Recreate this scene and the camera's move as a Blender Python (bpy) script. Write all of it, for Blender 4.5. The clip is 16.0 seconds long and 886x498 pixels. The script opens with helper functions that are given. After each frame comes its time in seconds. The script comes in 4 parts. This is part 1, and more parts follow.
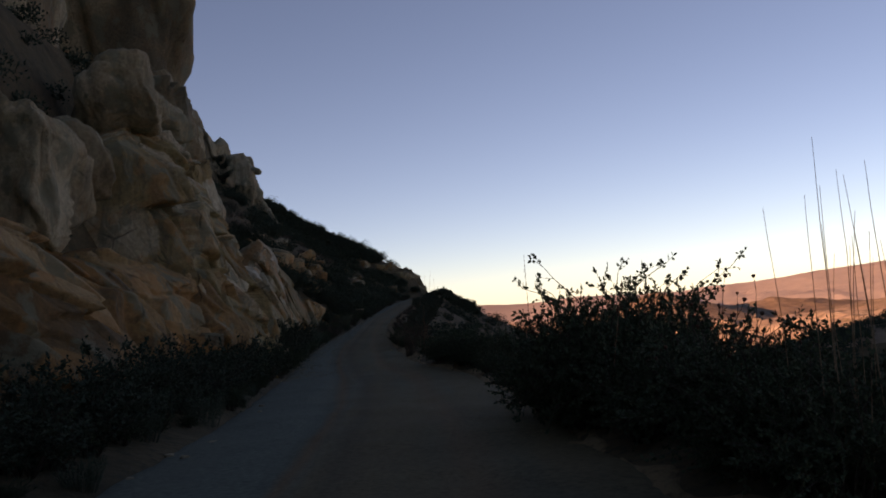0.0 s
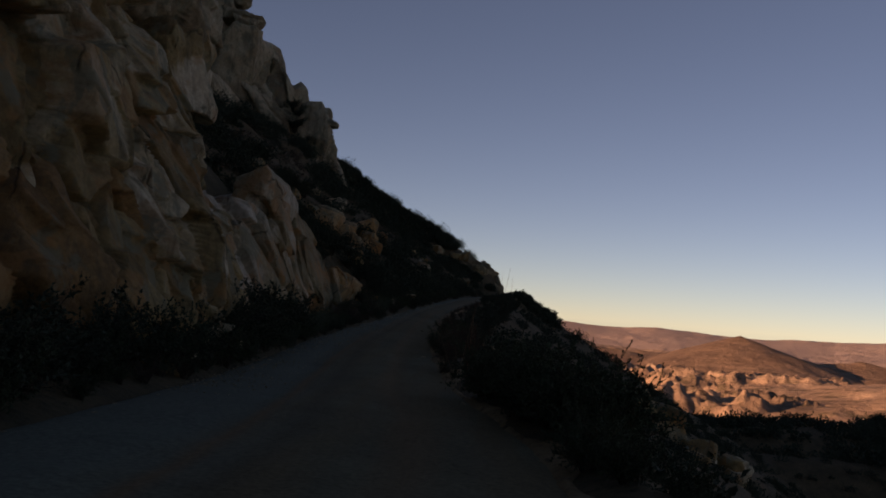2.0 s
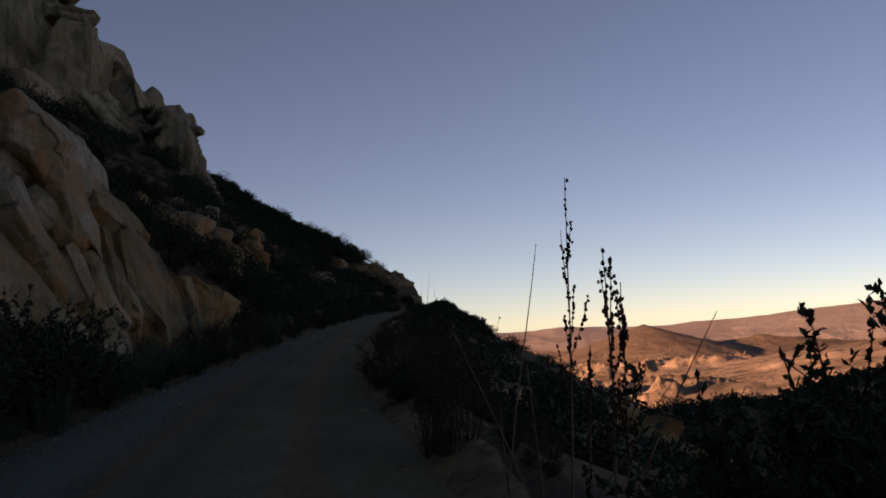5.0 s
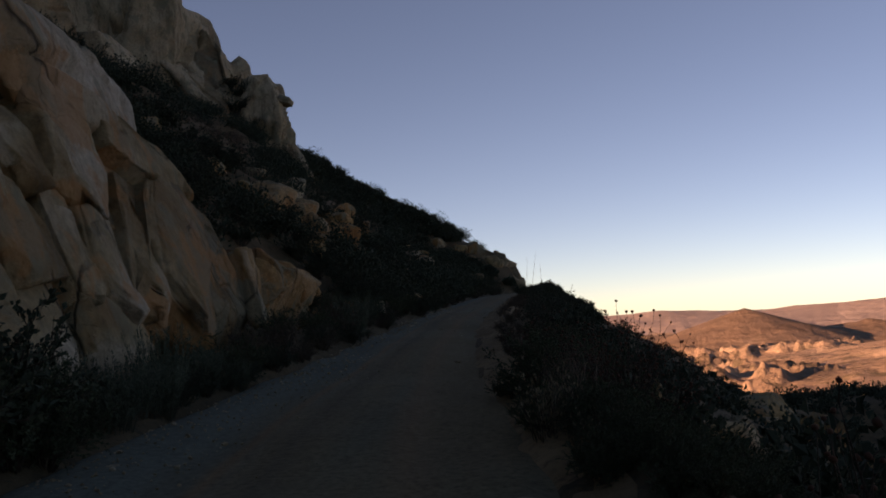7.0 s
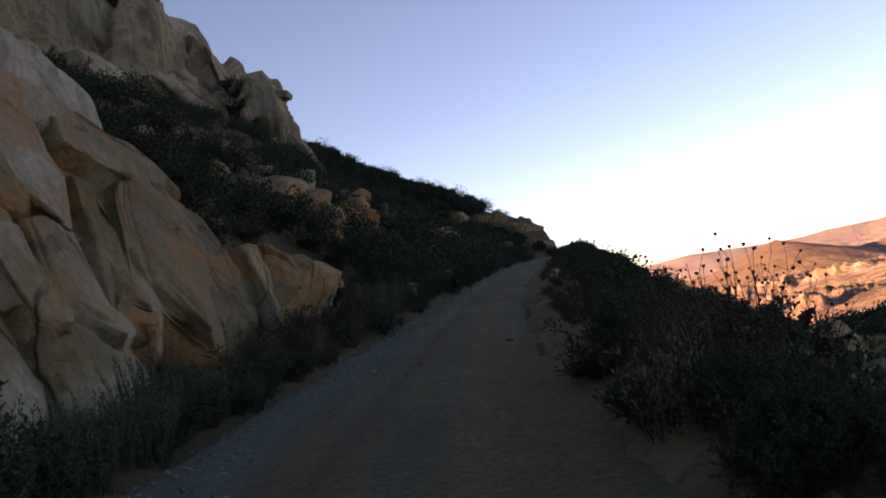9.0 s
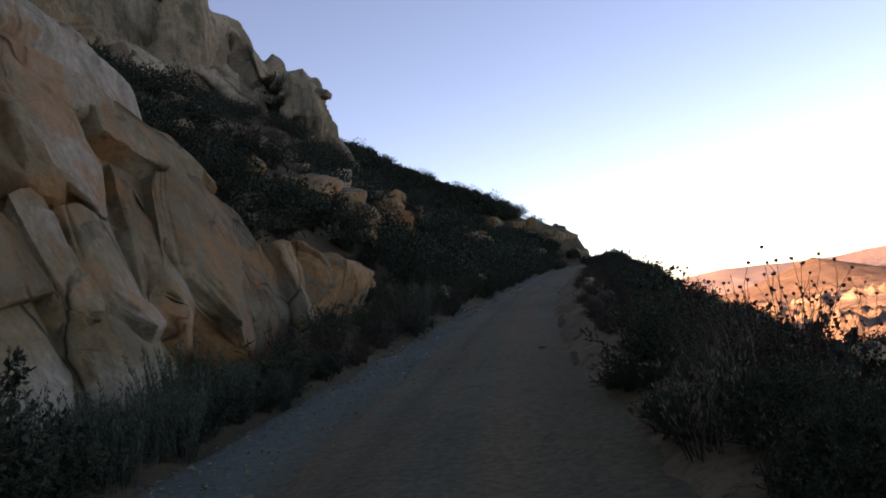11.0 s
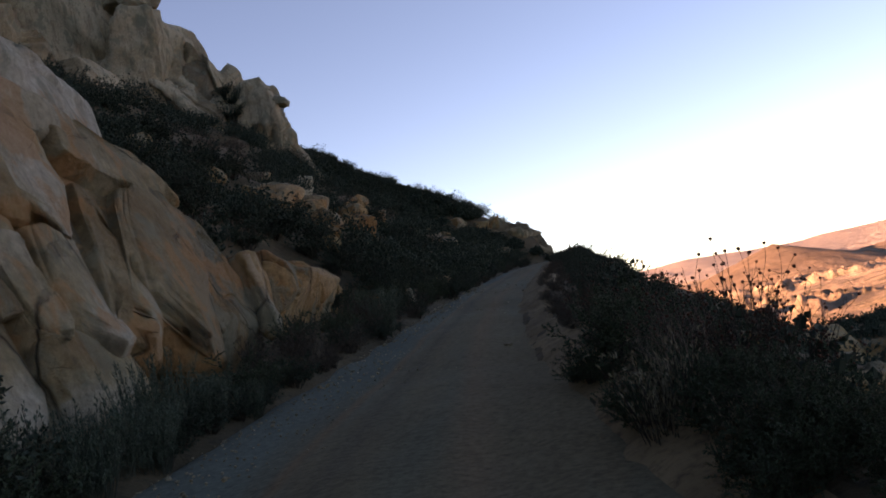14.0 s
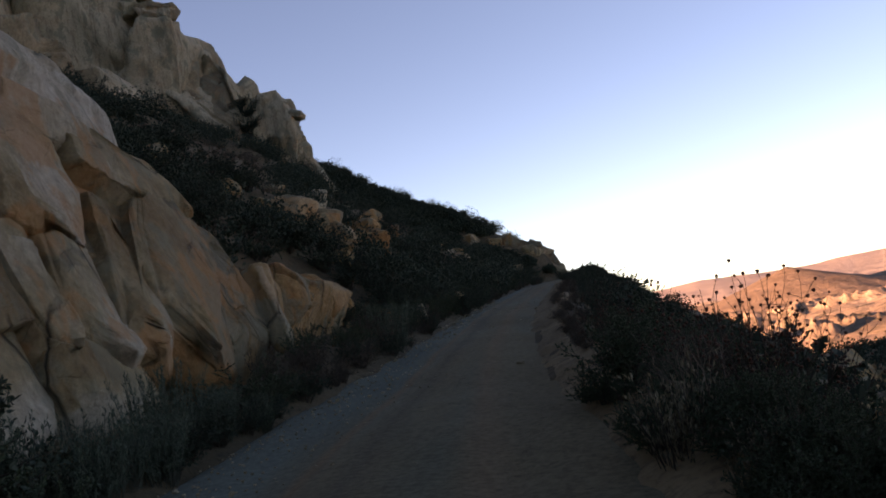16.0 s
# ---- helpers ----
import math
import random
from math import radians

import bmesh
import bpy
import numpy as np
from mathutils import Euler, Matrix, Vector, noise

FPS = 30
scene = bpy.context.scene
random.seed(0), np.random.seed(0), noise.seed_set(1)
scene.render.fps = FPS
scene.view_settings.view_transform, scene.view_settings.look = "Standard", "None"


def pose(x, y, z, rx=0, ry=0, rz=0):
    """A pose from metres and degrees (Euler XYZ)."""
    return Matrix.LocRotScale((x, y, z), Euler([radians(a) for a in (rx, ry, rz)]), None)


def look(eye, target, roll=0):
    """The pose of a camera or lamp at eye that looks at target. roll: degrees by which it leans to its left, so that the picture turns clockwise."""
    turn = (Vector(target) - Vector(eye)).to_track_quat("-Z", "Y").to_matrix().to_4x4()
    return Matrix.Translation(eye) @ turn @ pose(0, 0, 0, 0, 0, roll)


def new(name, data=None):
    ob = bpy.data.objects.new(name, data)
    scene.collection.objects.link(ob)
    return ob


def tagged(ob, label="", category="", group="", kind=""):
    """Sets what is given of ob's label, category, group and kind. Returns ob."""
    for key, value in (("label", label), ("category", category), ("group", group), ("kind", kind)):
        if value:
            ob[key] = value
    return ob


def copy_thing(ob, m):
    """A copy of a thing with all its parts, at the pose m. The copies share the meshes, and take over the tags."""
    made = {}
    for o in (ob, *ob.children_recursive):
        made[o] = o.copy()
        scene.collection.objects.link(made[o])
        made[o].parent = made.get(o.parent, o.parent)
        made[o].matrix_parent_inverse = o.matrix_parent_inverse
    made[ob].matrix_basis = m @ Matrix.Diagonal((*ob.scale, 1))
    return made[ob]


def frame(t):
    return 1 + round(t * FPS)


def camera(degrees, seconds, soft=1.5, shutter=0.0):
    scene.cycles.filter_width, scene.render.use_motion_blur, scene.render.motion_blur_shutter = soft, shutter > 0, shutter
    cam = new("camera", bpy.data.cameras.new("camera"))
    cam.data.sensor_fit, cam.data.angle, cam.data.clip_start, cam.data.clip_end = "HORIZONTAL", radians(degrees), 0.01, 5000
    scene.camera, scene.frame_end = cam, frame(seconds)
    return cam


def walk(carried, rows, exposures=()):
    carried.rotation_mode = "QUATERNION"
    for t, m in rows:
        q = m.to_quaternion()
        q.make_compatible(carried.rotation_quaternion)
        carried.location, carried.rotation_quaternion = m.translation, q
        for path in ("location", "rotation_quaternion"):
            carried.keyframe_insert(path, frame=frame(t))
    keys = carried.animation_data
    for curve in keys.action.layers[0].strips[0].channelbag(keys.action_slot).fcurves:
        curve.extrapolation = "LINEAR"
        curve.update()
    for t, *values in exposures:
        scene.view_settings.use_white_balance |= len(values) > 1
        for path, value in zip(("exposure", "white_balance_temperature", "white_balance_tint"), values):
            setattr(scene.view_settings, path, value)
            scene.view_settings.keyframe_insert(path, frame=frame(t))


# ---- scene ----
cam = camera(50.0, 16.0, soft=1.8)
# seconds, place, then turn to the left, tilt up and lean in degrees
PATH = [
    (0, 0.71, -42.50, 2.22, -3.37, 3.33, -4.79),
    (0.5, 0.88, -38.27, 2.23, -3.43, 3.28, -4.13),
    (1, 0.92, -34.16, 2.19, -12.43, 3.06, -3.31),
    (1.5, 1.32, -29.99, 2.04, -9.09, 5.20, 4.66),
    (2, 1.86, -25.88, 1.84, 1.90, 3.45, 4.78),
    (2.5, 1.82, -22.36, 1.71, 4.42, 3.85, -2.73),
    (3, 1.81, -19.48, 1.54, -4.86, 4.47, -5.48),
    (3.2, 1.75, -18.43, 1.56, -4.57, 4.41, -3.34),
    (5.4, 0.57, -7.89, 1.28, -4.06, 5.05, -2.67),
    (5.5, 0.54, -7.44, 1.31, -0.81, 5.18, -1.16),
    (5.6, 0.54, -7.04, 1.36, 3.20, 5.02, 1.01),
    (6, 0.52, -5.62, 1.51, 1.43, 4.60, -2.35),
    (6.5, 0.39, -4.05, 1.51, 1.32, 4.42, -2.71),
    (7, 0.22, -2.56, 1.51, 1.42, 4.12, -2.64),
    (7.5, 0.06, -0.94, 1.52, 6.64, 4.25, -1.85),
    (8, -0.03, -0.09, 1.51, 8.23, 4.49, -6.39),
    (8.5, 0.02, -0.11, 1.50, 2.67, 2.88, -11.06),
    (10.8, -0.04, 0.15, 1.51, 5.55, 3.58, -9.12),
    (11, -0.03, 0.10, 1.50, 4.93, 3.51, -8.52),
    (11.5, 0.00, -0.12, 1.50, 3.05, 3.30, -9.76),
    (12, 0.01, -0.07, 1.50, 3.12, 3.38, -12.55),
    (12.5, 0.00, -0.00, 1.50, 3.68, 3.46, -12.65),
    (13, 0.01, -0.07, 1.50, 3.08, 3.26, -12.79),
    (13.5, 0.00, -0.14, 1.50, 3.12, 3.28, -11.98),
    (14, 0.01, -0.16, 1.50, 2.81, 3.25, -11.10),
    (14.5, 0.00, -0.15, 1.49, 3.07, 3.29, -11.24),
    (15, -0.00, -0.10, 1.50, 3.48, 3.32, -11.27),
    (15.5, -0.01, -0.09, 1.50, 3.51, 3.51, -10.50),
    (16, -0.01, -0.08, 1.51, 3.37, 4.33, -9.90),
]


def pose_of(x, y, z, yaw, pitch, roll):
    a, b = radians(yaw), radians(pitch)
    way = Vector((-math.sin(a) * math.cos(b), math.cos(a) * math.cos(b), math.sin(b)))
    return look((x, y, z), Vector((x, y, z)) + way * 10, roll)


STOPS = ((0.0, 1.55), (0.5, 1.38), (1.0, 1.2), (1.5, 0.9), (2.0, 0.75), (2.5, 1.1), (3.0, 1.35), (3.2, 1.35), (5.5, 1.05), (6.0, 1.2), (7.0, 1.4),
         (7.5, 1.45), (8.0, 1.7), (8.5, 2.2), (11.0, 2.65), (12.5, 2.62), (16.0, 2.45))
EXPOSURES = [(t, e, 8500, 34) for t, e in STOPS]
walk(cam, [(row[0], pose_of(*row[1:])) for row in PATH], exposures=EXPOSURES)

# ---------------------------------------------------------------- sky and sun
SUN_AZ, SUN_EL = -119.0, 8.0
world = bpy.data.worlds.new("dusk_sky")
scene.world = world
world.use_nodes = True
wn = world.node_tree
sky = wn.nodes.new("ShaderNodeTexSky")
sky.sky_type = "NISHITA"
sky.sun_disc = False
sky.sun_elevation = radians(SUN_EL)
sky.sun_rotation = radians(SUN_AZ % 360)
sky.altitude = 5500
sky.air_density, sky.dust_density, sky.ozone_density = 1.0, 0.5, 1.3
wn.nodes["Background"].inputs[1].default_value = 0.06
wn.links.new(sky.outputs[0], wn.nodes["Background"].inputs[0])

sun_way = Vector((math.sin(radians(SUN_AZ)) * math.cos(radians(SUN_EL)), math.cos(radians(SUN_AZ)) * math.cos(radians(SUN_EL)), math.sin(radians(SUN_EL))))
sun = new("sun", bpy.data.lights.new("sun", "SUN"))
sun.data.energy, sun.data.angle, sun.data.color = 5.0, radians(0.5), (1.0, 0.63, 0.41)
sun.matrix_world = look(sun_way * 300, (0, 0, 0))

# ---------------------------------------------------------------- noise in numpy


def hash3(i, j, k, seed):
    h = (i * 374761393 + j * 668265263 + k * 2147483647 + seed * 974711) & 0xFFFFFFFF
    h = ((h ^ (h >> 13)) * 1274126177) & 0xFFFFFFFF
    h = ((h ^ (h >> 16)) * 2246822519) & 0xFFFFFFFF
    return ((h ^ (h >> 15)) & 0xFFFFFF) / float(0xFFFFFF)


def vnoise(p, seed=0):
    """Smooth value noise from -1 to 1 at points of shape (n, 3)."""
    p = np.asarray(p, float)
    c = np.floor(p).astype(np.int64)
    f = p - c
    f = f * f * f * (f * (f * 6 - 15) + 10)
    out = 0
    for a in (0, 1):
        for b in (0, 1):
            for d in (0, 1):
                w = (f[:, 0] if a else 1 - f[:, 0]) * (f[:, 1] if b else 1 - f[:, 1]) * (f[:, 2] if d else 1 - f[:, 2])
                out = out + w * hash3(c[:, 0] + a, c[:, 1] + b, c[:, 2] + d, seed)
    return out * 2 - 1


def fbm(p, seed=0, octaves=4, gain=0.5):
    out, amp = 0, 1.0
    for n in range(octaves):
        out = out + amp * vnoise(p * 2.03**n + 17.3 * n, seed + n)
        amp *= gain
    return out


def flat3(x, y, s):
    return np.stack([np.ravel(x) / s, np.ravel(y) / s, np.zeros(np.size(x))], 1)


def ease(a, b, x):
    t = np.clip((x - a) / (b - a), 0, 1)
    return t * t * (3 - 2 * t)


# ---------------------------------------------------------------- lie of the land


def road_z(y):
    s = np.asarray(y, float)
    out = 0
    for k in (-4, -2, 0, 2, 4):
        out = out + np.interp(s + k, [-90, -42, -25, -15, -6, 0, 8, 22, 50, 90, 200], [2.5, 0.8, 0.35, 0.1, -0.03, 0.0, 0.4, 1.4, 2.45, 3.5, 3.0])
    return out / 5


def eased(y, at, to):
    out = 0
    for k in (-3, -1.5, 0, 1.5, 3):
        out = out + np.interp(np.asarray(y, float) + k, at, to)
    return out / 5


def road_left(y):
    return eased(y, [-90, -42, -25, -12, 0, 8, 12, 17, 22, 43, 60, 80, 95], [-5, -2.5, -2.6, -3.2, -3.6, -3.4, -2.7, -2.1, -1.6, -0.2, 1.0, 2.9, 5.5])


def road_right(y):
    return eased(y, [-90, -42, -25, -12, -6, 2, 8, 13, 22, 43, 60, 80, 95], [0.5, 2.6, 3.0, 2.9, 1.75, 1.0, 0.5, 0.25, 0.5, 2.1, 3.2, 5.2, 8.0])


def road_x(y):
    return (road_left(y) + road_right(y)) / 2


def road_half(y):
    return (road_right(y) - road_left(y)) / 2


def valley(x, y):
    r = np.hypot(x, y)
    az = np.degrees(np.arctan2(x, y))
    z = -62 - 0.016 * np.clip(r, 0, 2600)
    n = fbm(flat3(x, y, 420), 31, 5, 0.55).reshape(np.shape(x))
    ridge = 1 - np.abs(fbm(flat3(x, y, 260), 47, 5, 0.5).reshape(np.shape(x)))
    rough = fbm(flat3(x, y, 60), 53, 3, 0.6).reshape(np.shape(x))
    crag = np.clip(1 - np.abs(fbm(flat3(x, y, 170), 59, 6, 0.55).reshape(np.shape(x))), 0, 1) ** 2
    z = z + ease(250, 800, r) * (n * 12 + ridge * 15 - 12 + (crag * 27 - 12) * np.clip(0.55 + 0.8 * n, 0.1, 1.2) * (1 - ease(1900, 2600, r)) + rough * 5) * (1 - 0.6 * ease(1500, 2200, r))
    z = z + ease(1700, 2600, r) * (1 - ease(3000, 4700, r)) * 26 * (1 - np.abs(fbm(flat3(x, y, 700), 83, 5, 0.5).reshape(np.shape(x))) * 1.6)
    # the lone conical hill
    cx, cy = 2500 * math.sin(radians(16)), 2500 * math.cos(radians(16))
    q = np.hypot(x - cx, (y - cy) * 0.6)
    z = np.maximum(z, -9 - 0.34 * q + (n * 10 + ridge * 9 - 6) * ease(20, 260, q))
    q2 = np.hypot((x - cx - 330) * 0.5, (y - cy - 60) * 0.7)
    z = np.maximum(z, -52 - 0.26 * q2 + rough * 4)
    # a broad smooth hillside across the gully
    q3 = np.hypot(x - 560, (y - 880) * 0.8)
    z = np.maximum(z, -20 - 0.15 * q3 + (ridge * 12 - 8) * ease(0, 200, q3))
    # far ranges
    far = ease(3000, 4700, r)
    crest = -22 + 7.0 * np.clip(az - 21, 0, 16) + 9 * fbm(np.stack([np.ravel(az) / 4.0, np.ravel(r) / 900, 0 * np.ravel(az)], 1), 71, 4).reshape(np.shape(x))
    z = z * (1 - far) + far * crest
    return z


def spur_height(x, y):
    """The shaded spur across the gully below the road."""
    along = (x - 190.0) * 0.93 + (y - 270.0) * 0.36
    across = -(x - 190.0) * 0.36 + (y - 270.0) * 0.93
    crest = np.interp(along, [-400, -165, -145, -125, -90, -60, 0, 120, 400], [-75, -35, -25, -23, -22, -19.5, -14, -4, 8])
    lumps = fbm(flat3(x, y, 40), 61, 3).reshape(np.shape(x))
    return crest - 0.36 * np.maximum(np.abs(across) - 10, 0) + 1.6 * lumps


def height(x, y):
    """The ground's height at arrays x, y."""
    x, y = np.asarray(x, float), np.asarray(y, float)
    shape = np.broadcast(x, y).shape
    x, y = np.broadcast_to(x, shape), np.broadcast_to(y, shape)
    yc = np.clip(y, -90, 120)
    xc, w, zr = road_x(yc), road_half(yc), road_z(yc)
    left, right = xc - w - x, x - xc - w
    n1 = fbm(flat3(x, y, 9), 3, 4).reshape(shape)
    n2 = fbm(flat3(x, y, 2.2), 9, 3).reshape(shape)
    dl, dr = np.maximum(left, 0), np.maximum(right, 0)
    # hill side: a steep rock cut along the near road, then an even slope up to the cliff
    dl = np.minimum(dl, 150)
    cut = (1 - ease(24, 29, y)) * ease(-75, -40, y)
    hill = 0.30 * np.minimum(dl, 1.2) + 0.60 * np.maximum(dl - 1.2, 0) - 0.9 * cut * ease(1.0, 2.4, dl) * (1 - ease(3.4, 6, dl)) + 0.012 * np.clip(dl - 6, 0, 12) ** 2
    hill = hill + cut * (1 - ease(14, 19, y)) * 1.6 * ease(3.4, 5.6, dl) + 7.6 * ease(5.0, 10.0, dl) * (1 - ease(4, 18, y)) * ease(-75, -35, y)
    hill = hill + ease(0.5, 5, dl) * (n1 * 0.8 + n2 * 0.16)
    hill = hill - 1.2 * np.maximum(left - 170, 0) * ease(170, 300, left)
    hill = np.maximum(hill, -60)
    # valley side: a low berm, then the drop
    drop = 0.16 * ease(0, 0.7, dr) - 0.16 * ease(0.7, 1.8, dr) - 0.60 * np.maximum(dr - 0.9, 0) + 0.0022 * np.clip(dr - 10, 0, 90) ** 2
    drop = drop + ease(0.6, 4, dr) * (n1 * 0.55 + n2 * 0.14)
    z = zr + np.where(left > 0, hill, np.where(right > 0, drop, -0.12))
    # the nose of the spur round which the road goes
    crest = np.interp(x, [-90, -60, -38, -16, -8, 0, 2.2, 4.0, 4.8, 5.8, 8.5, 10.2, 11.3, 15, 30], [4, 19, 29, 18.2, 13.6, 8.9, 7.8, 7.0, 5.9, 3.3, 2.9, 2.8, 1.8, -1.6, -13])
    nose = crest - 0.30 * np.maximum(92 - y, 0) * (1 + 0.1 * np.maximum(92 - y, 0)) - 0.5 * np.maximum(y - 95, 0) + n1 * 0.35 + n2 * 0.12
    z = np.where(y > 72, np.maximum(z, nose), z)
    # behind the nose the hill falls away
    z = z - 0.9 * np.maximum(-130 - y, 0) * ease(0, 40, left)
    z = np.maximum(z, -70)
    z = z - ease(97, 150, y) * (30 + 0.4 * np.maximum(-x, 0))
    far = ease(60, 230, np.maximum(right, y - 100) + 0 * x)
    z = z * (1 - far) + far * valley(x, y)
    return np.where((x > 30) & (np.hypot(x, y) < 700), np.maximum(z, spur_height(x, y)), z)


# ---------------------------------------------------------------- materials


def mat(name, rough=0.9, bump=0.3, spec=0.3):
    m = bpy.data.materials.new(name)
    m.use_nodes = True
    t = m.node_tree
    b = t.nodes["Principled BSDF"]
    b.inputs["Roughness"].default_value = rough
    b.inputs["Specular IOR Level"].default_value = spec
    return m, t, b


def node(t, kind, **inputs):
    n = t.nodes.new("ShaderNode" + kind)
    for key, value in inputs.items():
        n.inputs[key.replace("_", " ")].default_value = value
    return n


def ramp(t, source, stops):
    n = t.nodes.new("ShaderNodeValToRGB")
    e = n.color_ramp.elements
    while len(e) < len(stops):
        e.new(0.5)
    for item, (at, c) in zip(e, stops):
        item.position, item.color = at, (*c, 1)
    t.links.new(source, n.inputs[0])
    return n.outputs[0]


def mix(t, kind, fac, a, b):
    n = t.nodes.new("ShaderNodeMix")
    n.data_type, n.blend_type = "RGBA", kind
    for slot, v in ((0, fac), (6, a), (7, b)):
        if isinstance(v, (int, float)):
            n.inputs[slot].default_value = v
        elif isinstance(v, tuple):
            n.inputs[slot].default_value = (*v, 1)
        else:
            t.links.new(v, n.inputs[slot])
    return n.outputs[2]


def coords(t, scale=(1, 1, 1)):
    g = t.nodes.new("ShaderNodeNewGeometry")
    m = t.nodes.new("ShaderNodeMapping")
    m.inputs["Scale"].default_value = scale
    t.links.new(g.outputs["Position"], m.inputs["Vector"])
    return m.outputs[0]


def noise_tex(t, vec, scale, detail=6, rough=0.6, warp=0.0):
    n = node(t, "TexNoise", Scale=scale, Detail=detail, Roughness=rough, Distortion=warp)
    t.links.new(vec, n.inputs["Vector"])
    return n.outputs["Fac"]


def bumped(t, b, sources):
    last = None
    for source, strength, dist in sources:
        n = node(t, "Bump", Strength=strength, Distance=dist)
        t.links.new(source, n.inputs["Height"])
        if last:
            t.links.new(last, n.inputs["Normal"])
        last = n.outputs[0]
    t.links.new(last, b.inputs["Normal"])


def math_node(t, op, a, b=None):
    n = t.nodes.new("ShaderNodeMath")
    n.operation = op
    for slot, v in ((0, a), (1, b)):
        if v is None:
            continue
        if isinstance(v, (int, float)):
            n.inputs[slot].default_value = v
        else:
            t.links.new(v, n.inputs[slot])
    return n.outputs[0]


def rock_material(name, low, mid, high, stain, rust=0.4, crack=1.0, lichen=0.7, stained=0.75):
    m, t, b = mat(name, 0.88, spec=0.25)
    p = coords(t)
    big = noise_tex(t, p, 0.45, 5, 0.6, 0.6)
    fine = noise_tex(t, p, 7.0, 8, 0.7)
    streak = noise_tex(t, coords(t, (1.6, 1.6, 0.22)), 1.3, 5, 0.65, 0.4)
    tone = t.nodes.new("ShaderNodeAttribute")
    tone.attribute_name = "tone"
    shade = math_node(t, "ADD", math_node(t, "MULTIPLY", big, 0.55), math_node(t, "MULTIPLY", tone.outputs["Fac"], 0.55))
    c = ramp(t, shade, [(0.22, stain), (0.36, low), (0.52, mid), (0.74, high)])
    c = mix(t, "MIX", ramp(t, streak, [(0.5, (0, 0, 0)), (0.68, (stained, stained, stained))]), c, stain)
    c = mix(t, "OVERLAY", 0.8, c, ramp(t, fine, [(0.25, (0.25, 0.25, 0.25)), (0.75, (0.75, 0.75, 0.75))]))
    # rusty patches and grey-green lichen, each with its own outline
    c = mix(t, "MIX", ramp(t, noise_tex(t, p, 0.8, 4, 0.55, 0.3), [(0.53, (0, 0, 0)), (0.58, (rust, rust, rust))]), c, (0.33, 0.16, 0.055))
    c = mix(t, "MIX", ramp(t, noise_tex(t, coords(t, (1.0, 1.0, 0.6)), 1.1, 6, 0.62, 0.2), [(0.54, (0, 0, 0)), (0.59, (lichen, lichen, lichen))]), c, (0.155, 0.155, 0.10))
    # joints that run through the stone
    warp = node(t, "TexNoise", Scale=0.9, Detail=3.0)
    t.links.new(p, warp.inputs["Vector"])
    moved = t.nodes.new("ShaderNodeVectorMath")
    moved.operation = "MULTIPLY_ADD"
    t.links.new(warp.outputs["Color"], moved.inputs[0])
    moved.inputs[1].default_value = (0.55, 0.55, 0.55)
    t.links.new(p, moved.inputs[2])
    joints = []
    for scale, stretch, wide, dark in ((0.42, (1.0, 0.8, 0.55), 0.014, 0.6), (1.25, (1.0, 0.7, 1.2), 0.012, 0.3)):
        v = node(t, "TexVoronoi", Scale=scale)
        v.feature = "DISTANCE_TO_EDGE"
        long = t.nodes.new("ShaderNodeVectorMath")
        long.operation = "MULTIPLY"
        t.links.new(moved.outputs[0], long.inputs[0])
        long.inputs[1].default_value = stretch
        t.links.new(long.outputs[0], v.inputs["Vector"])
        joints.append(ramp(t, v.outputs["Distance"], [(0.0, (0, 0, 0)), (wide, (1, 1, 1))]))
        # open in some stretches, closed in others
        shut = ramp(t, noise_tex(t, p, 0.7 * scale + 0.3, 3, 0.5), [(0.38, (0, 0, 0)), (0.48, (1, 1, 1))])
        joints[-1] = mix(t, "LIGHTEN", 1.0, joints[-1], shut)
        c = mix(t, "MULTIPLY", dark * crack, c, joints[-1])
    t.links.new(c, b.inputs["Base Color"])
    bumped(t, b, [(joints[0], 0.7 * crack, 0.06), (joints[1], 0.4 * crack, 0.03), (noise_tex(t, p, 1.8, 10, 0.72, 0.3), 0.6, 0.14), (fine, 0.9, 0.06)])
    return m


def soil_material(name, low, high, speck):
    m, t, b = mat(name, 0.95, spec=0.15)
    p = coords(t)
    c = ramp(t, noise_tex(t, p, 0.5, 6, 0.65), [(0.35, low), (0.65, high)])
    c = mix(t, "MIX", ramp(t, noise_tex(t, p, 6, 6, 0.7), [(0.5, (0, 0, 0)), (0.66, (1, 1, 1))]), c, speck)
    t.links.new(c, b.inputs["Base Color"])
    bumped(t, b, [(noise_tex(t, p, 2.5, 6, 0.6), 0.5, 0.15), (noise_tex(t, p, 20, 6, 0.7), 0.5, 0.02)])
    return m


ROCK_OCHRE = rock_material("ochre_granite", (0.155, 0.082, 0.029), (0.28, 0.165, 0.064), (0.34, 0.22, 0.105), (0.088, 0.068, 0.040), 0.6)
ROCK_TAN = rock_material("tan_granite", (0.17, 0.11, 0.042), (0.28, 0.205, 0.092), (0.43, 0.37, 0.25), (0.10, 0.085, 0.049))
ROCK_GREY = rock_material("grey_granite", (0.155, 0.118, 0.066), (0.26, 0.208, 0.12), (0.35, 0.297, 0.19), (0.105, 0.09, 0.056), 0.1, 0.5)
ROCK_PALE = rock_material("pale_fractured_granite", (0.165, 0.105, 0.043), (0.245, 0.195, 0.105), (0.42, 0.375, 0.29), (0.11, 0.095, 0.055), 0.6, 1.3, 0.5, 0.5)
SAND = soil_material("sandy_verge", (0.14, 0.098, 0.05), (0.26, 0.19, 0.10), (0.09, 0.065, 0.038))
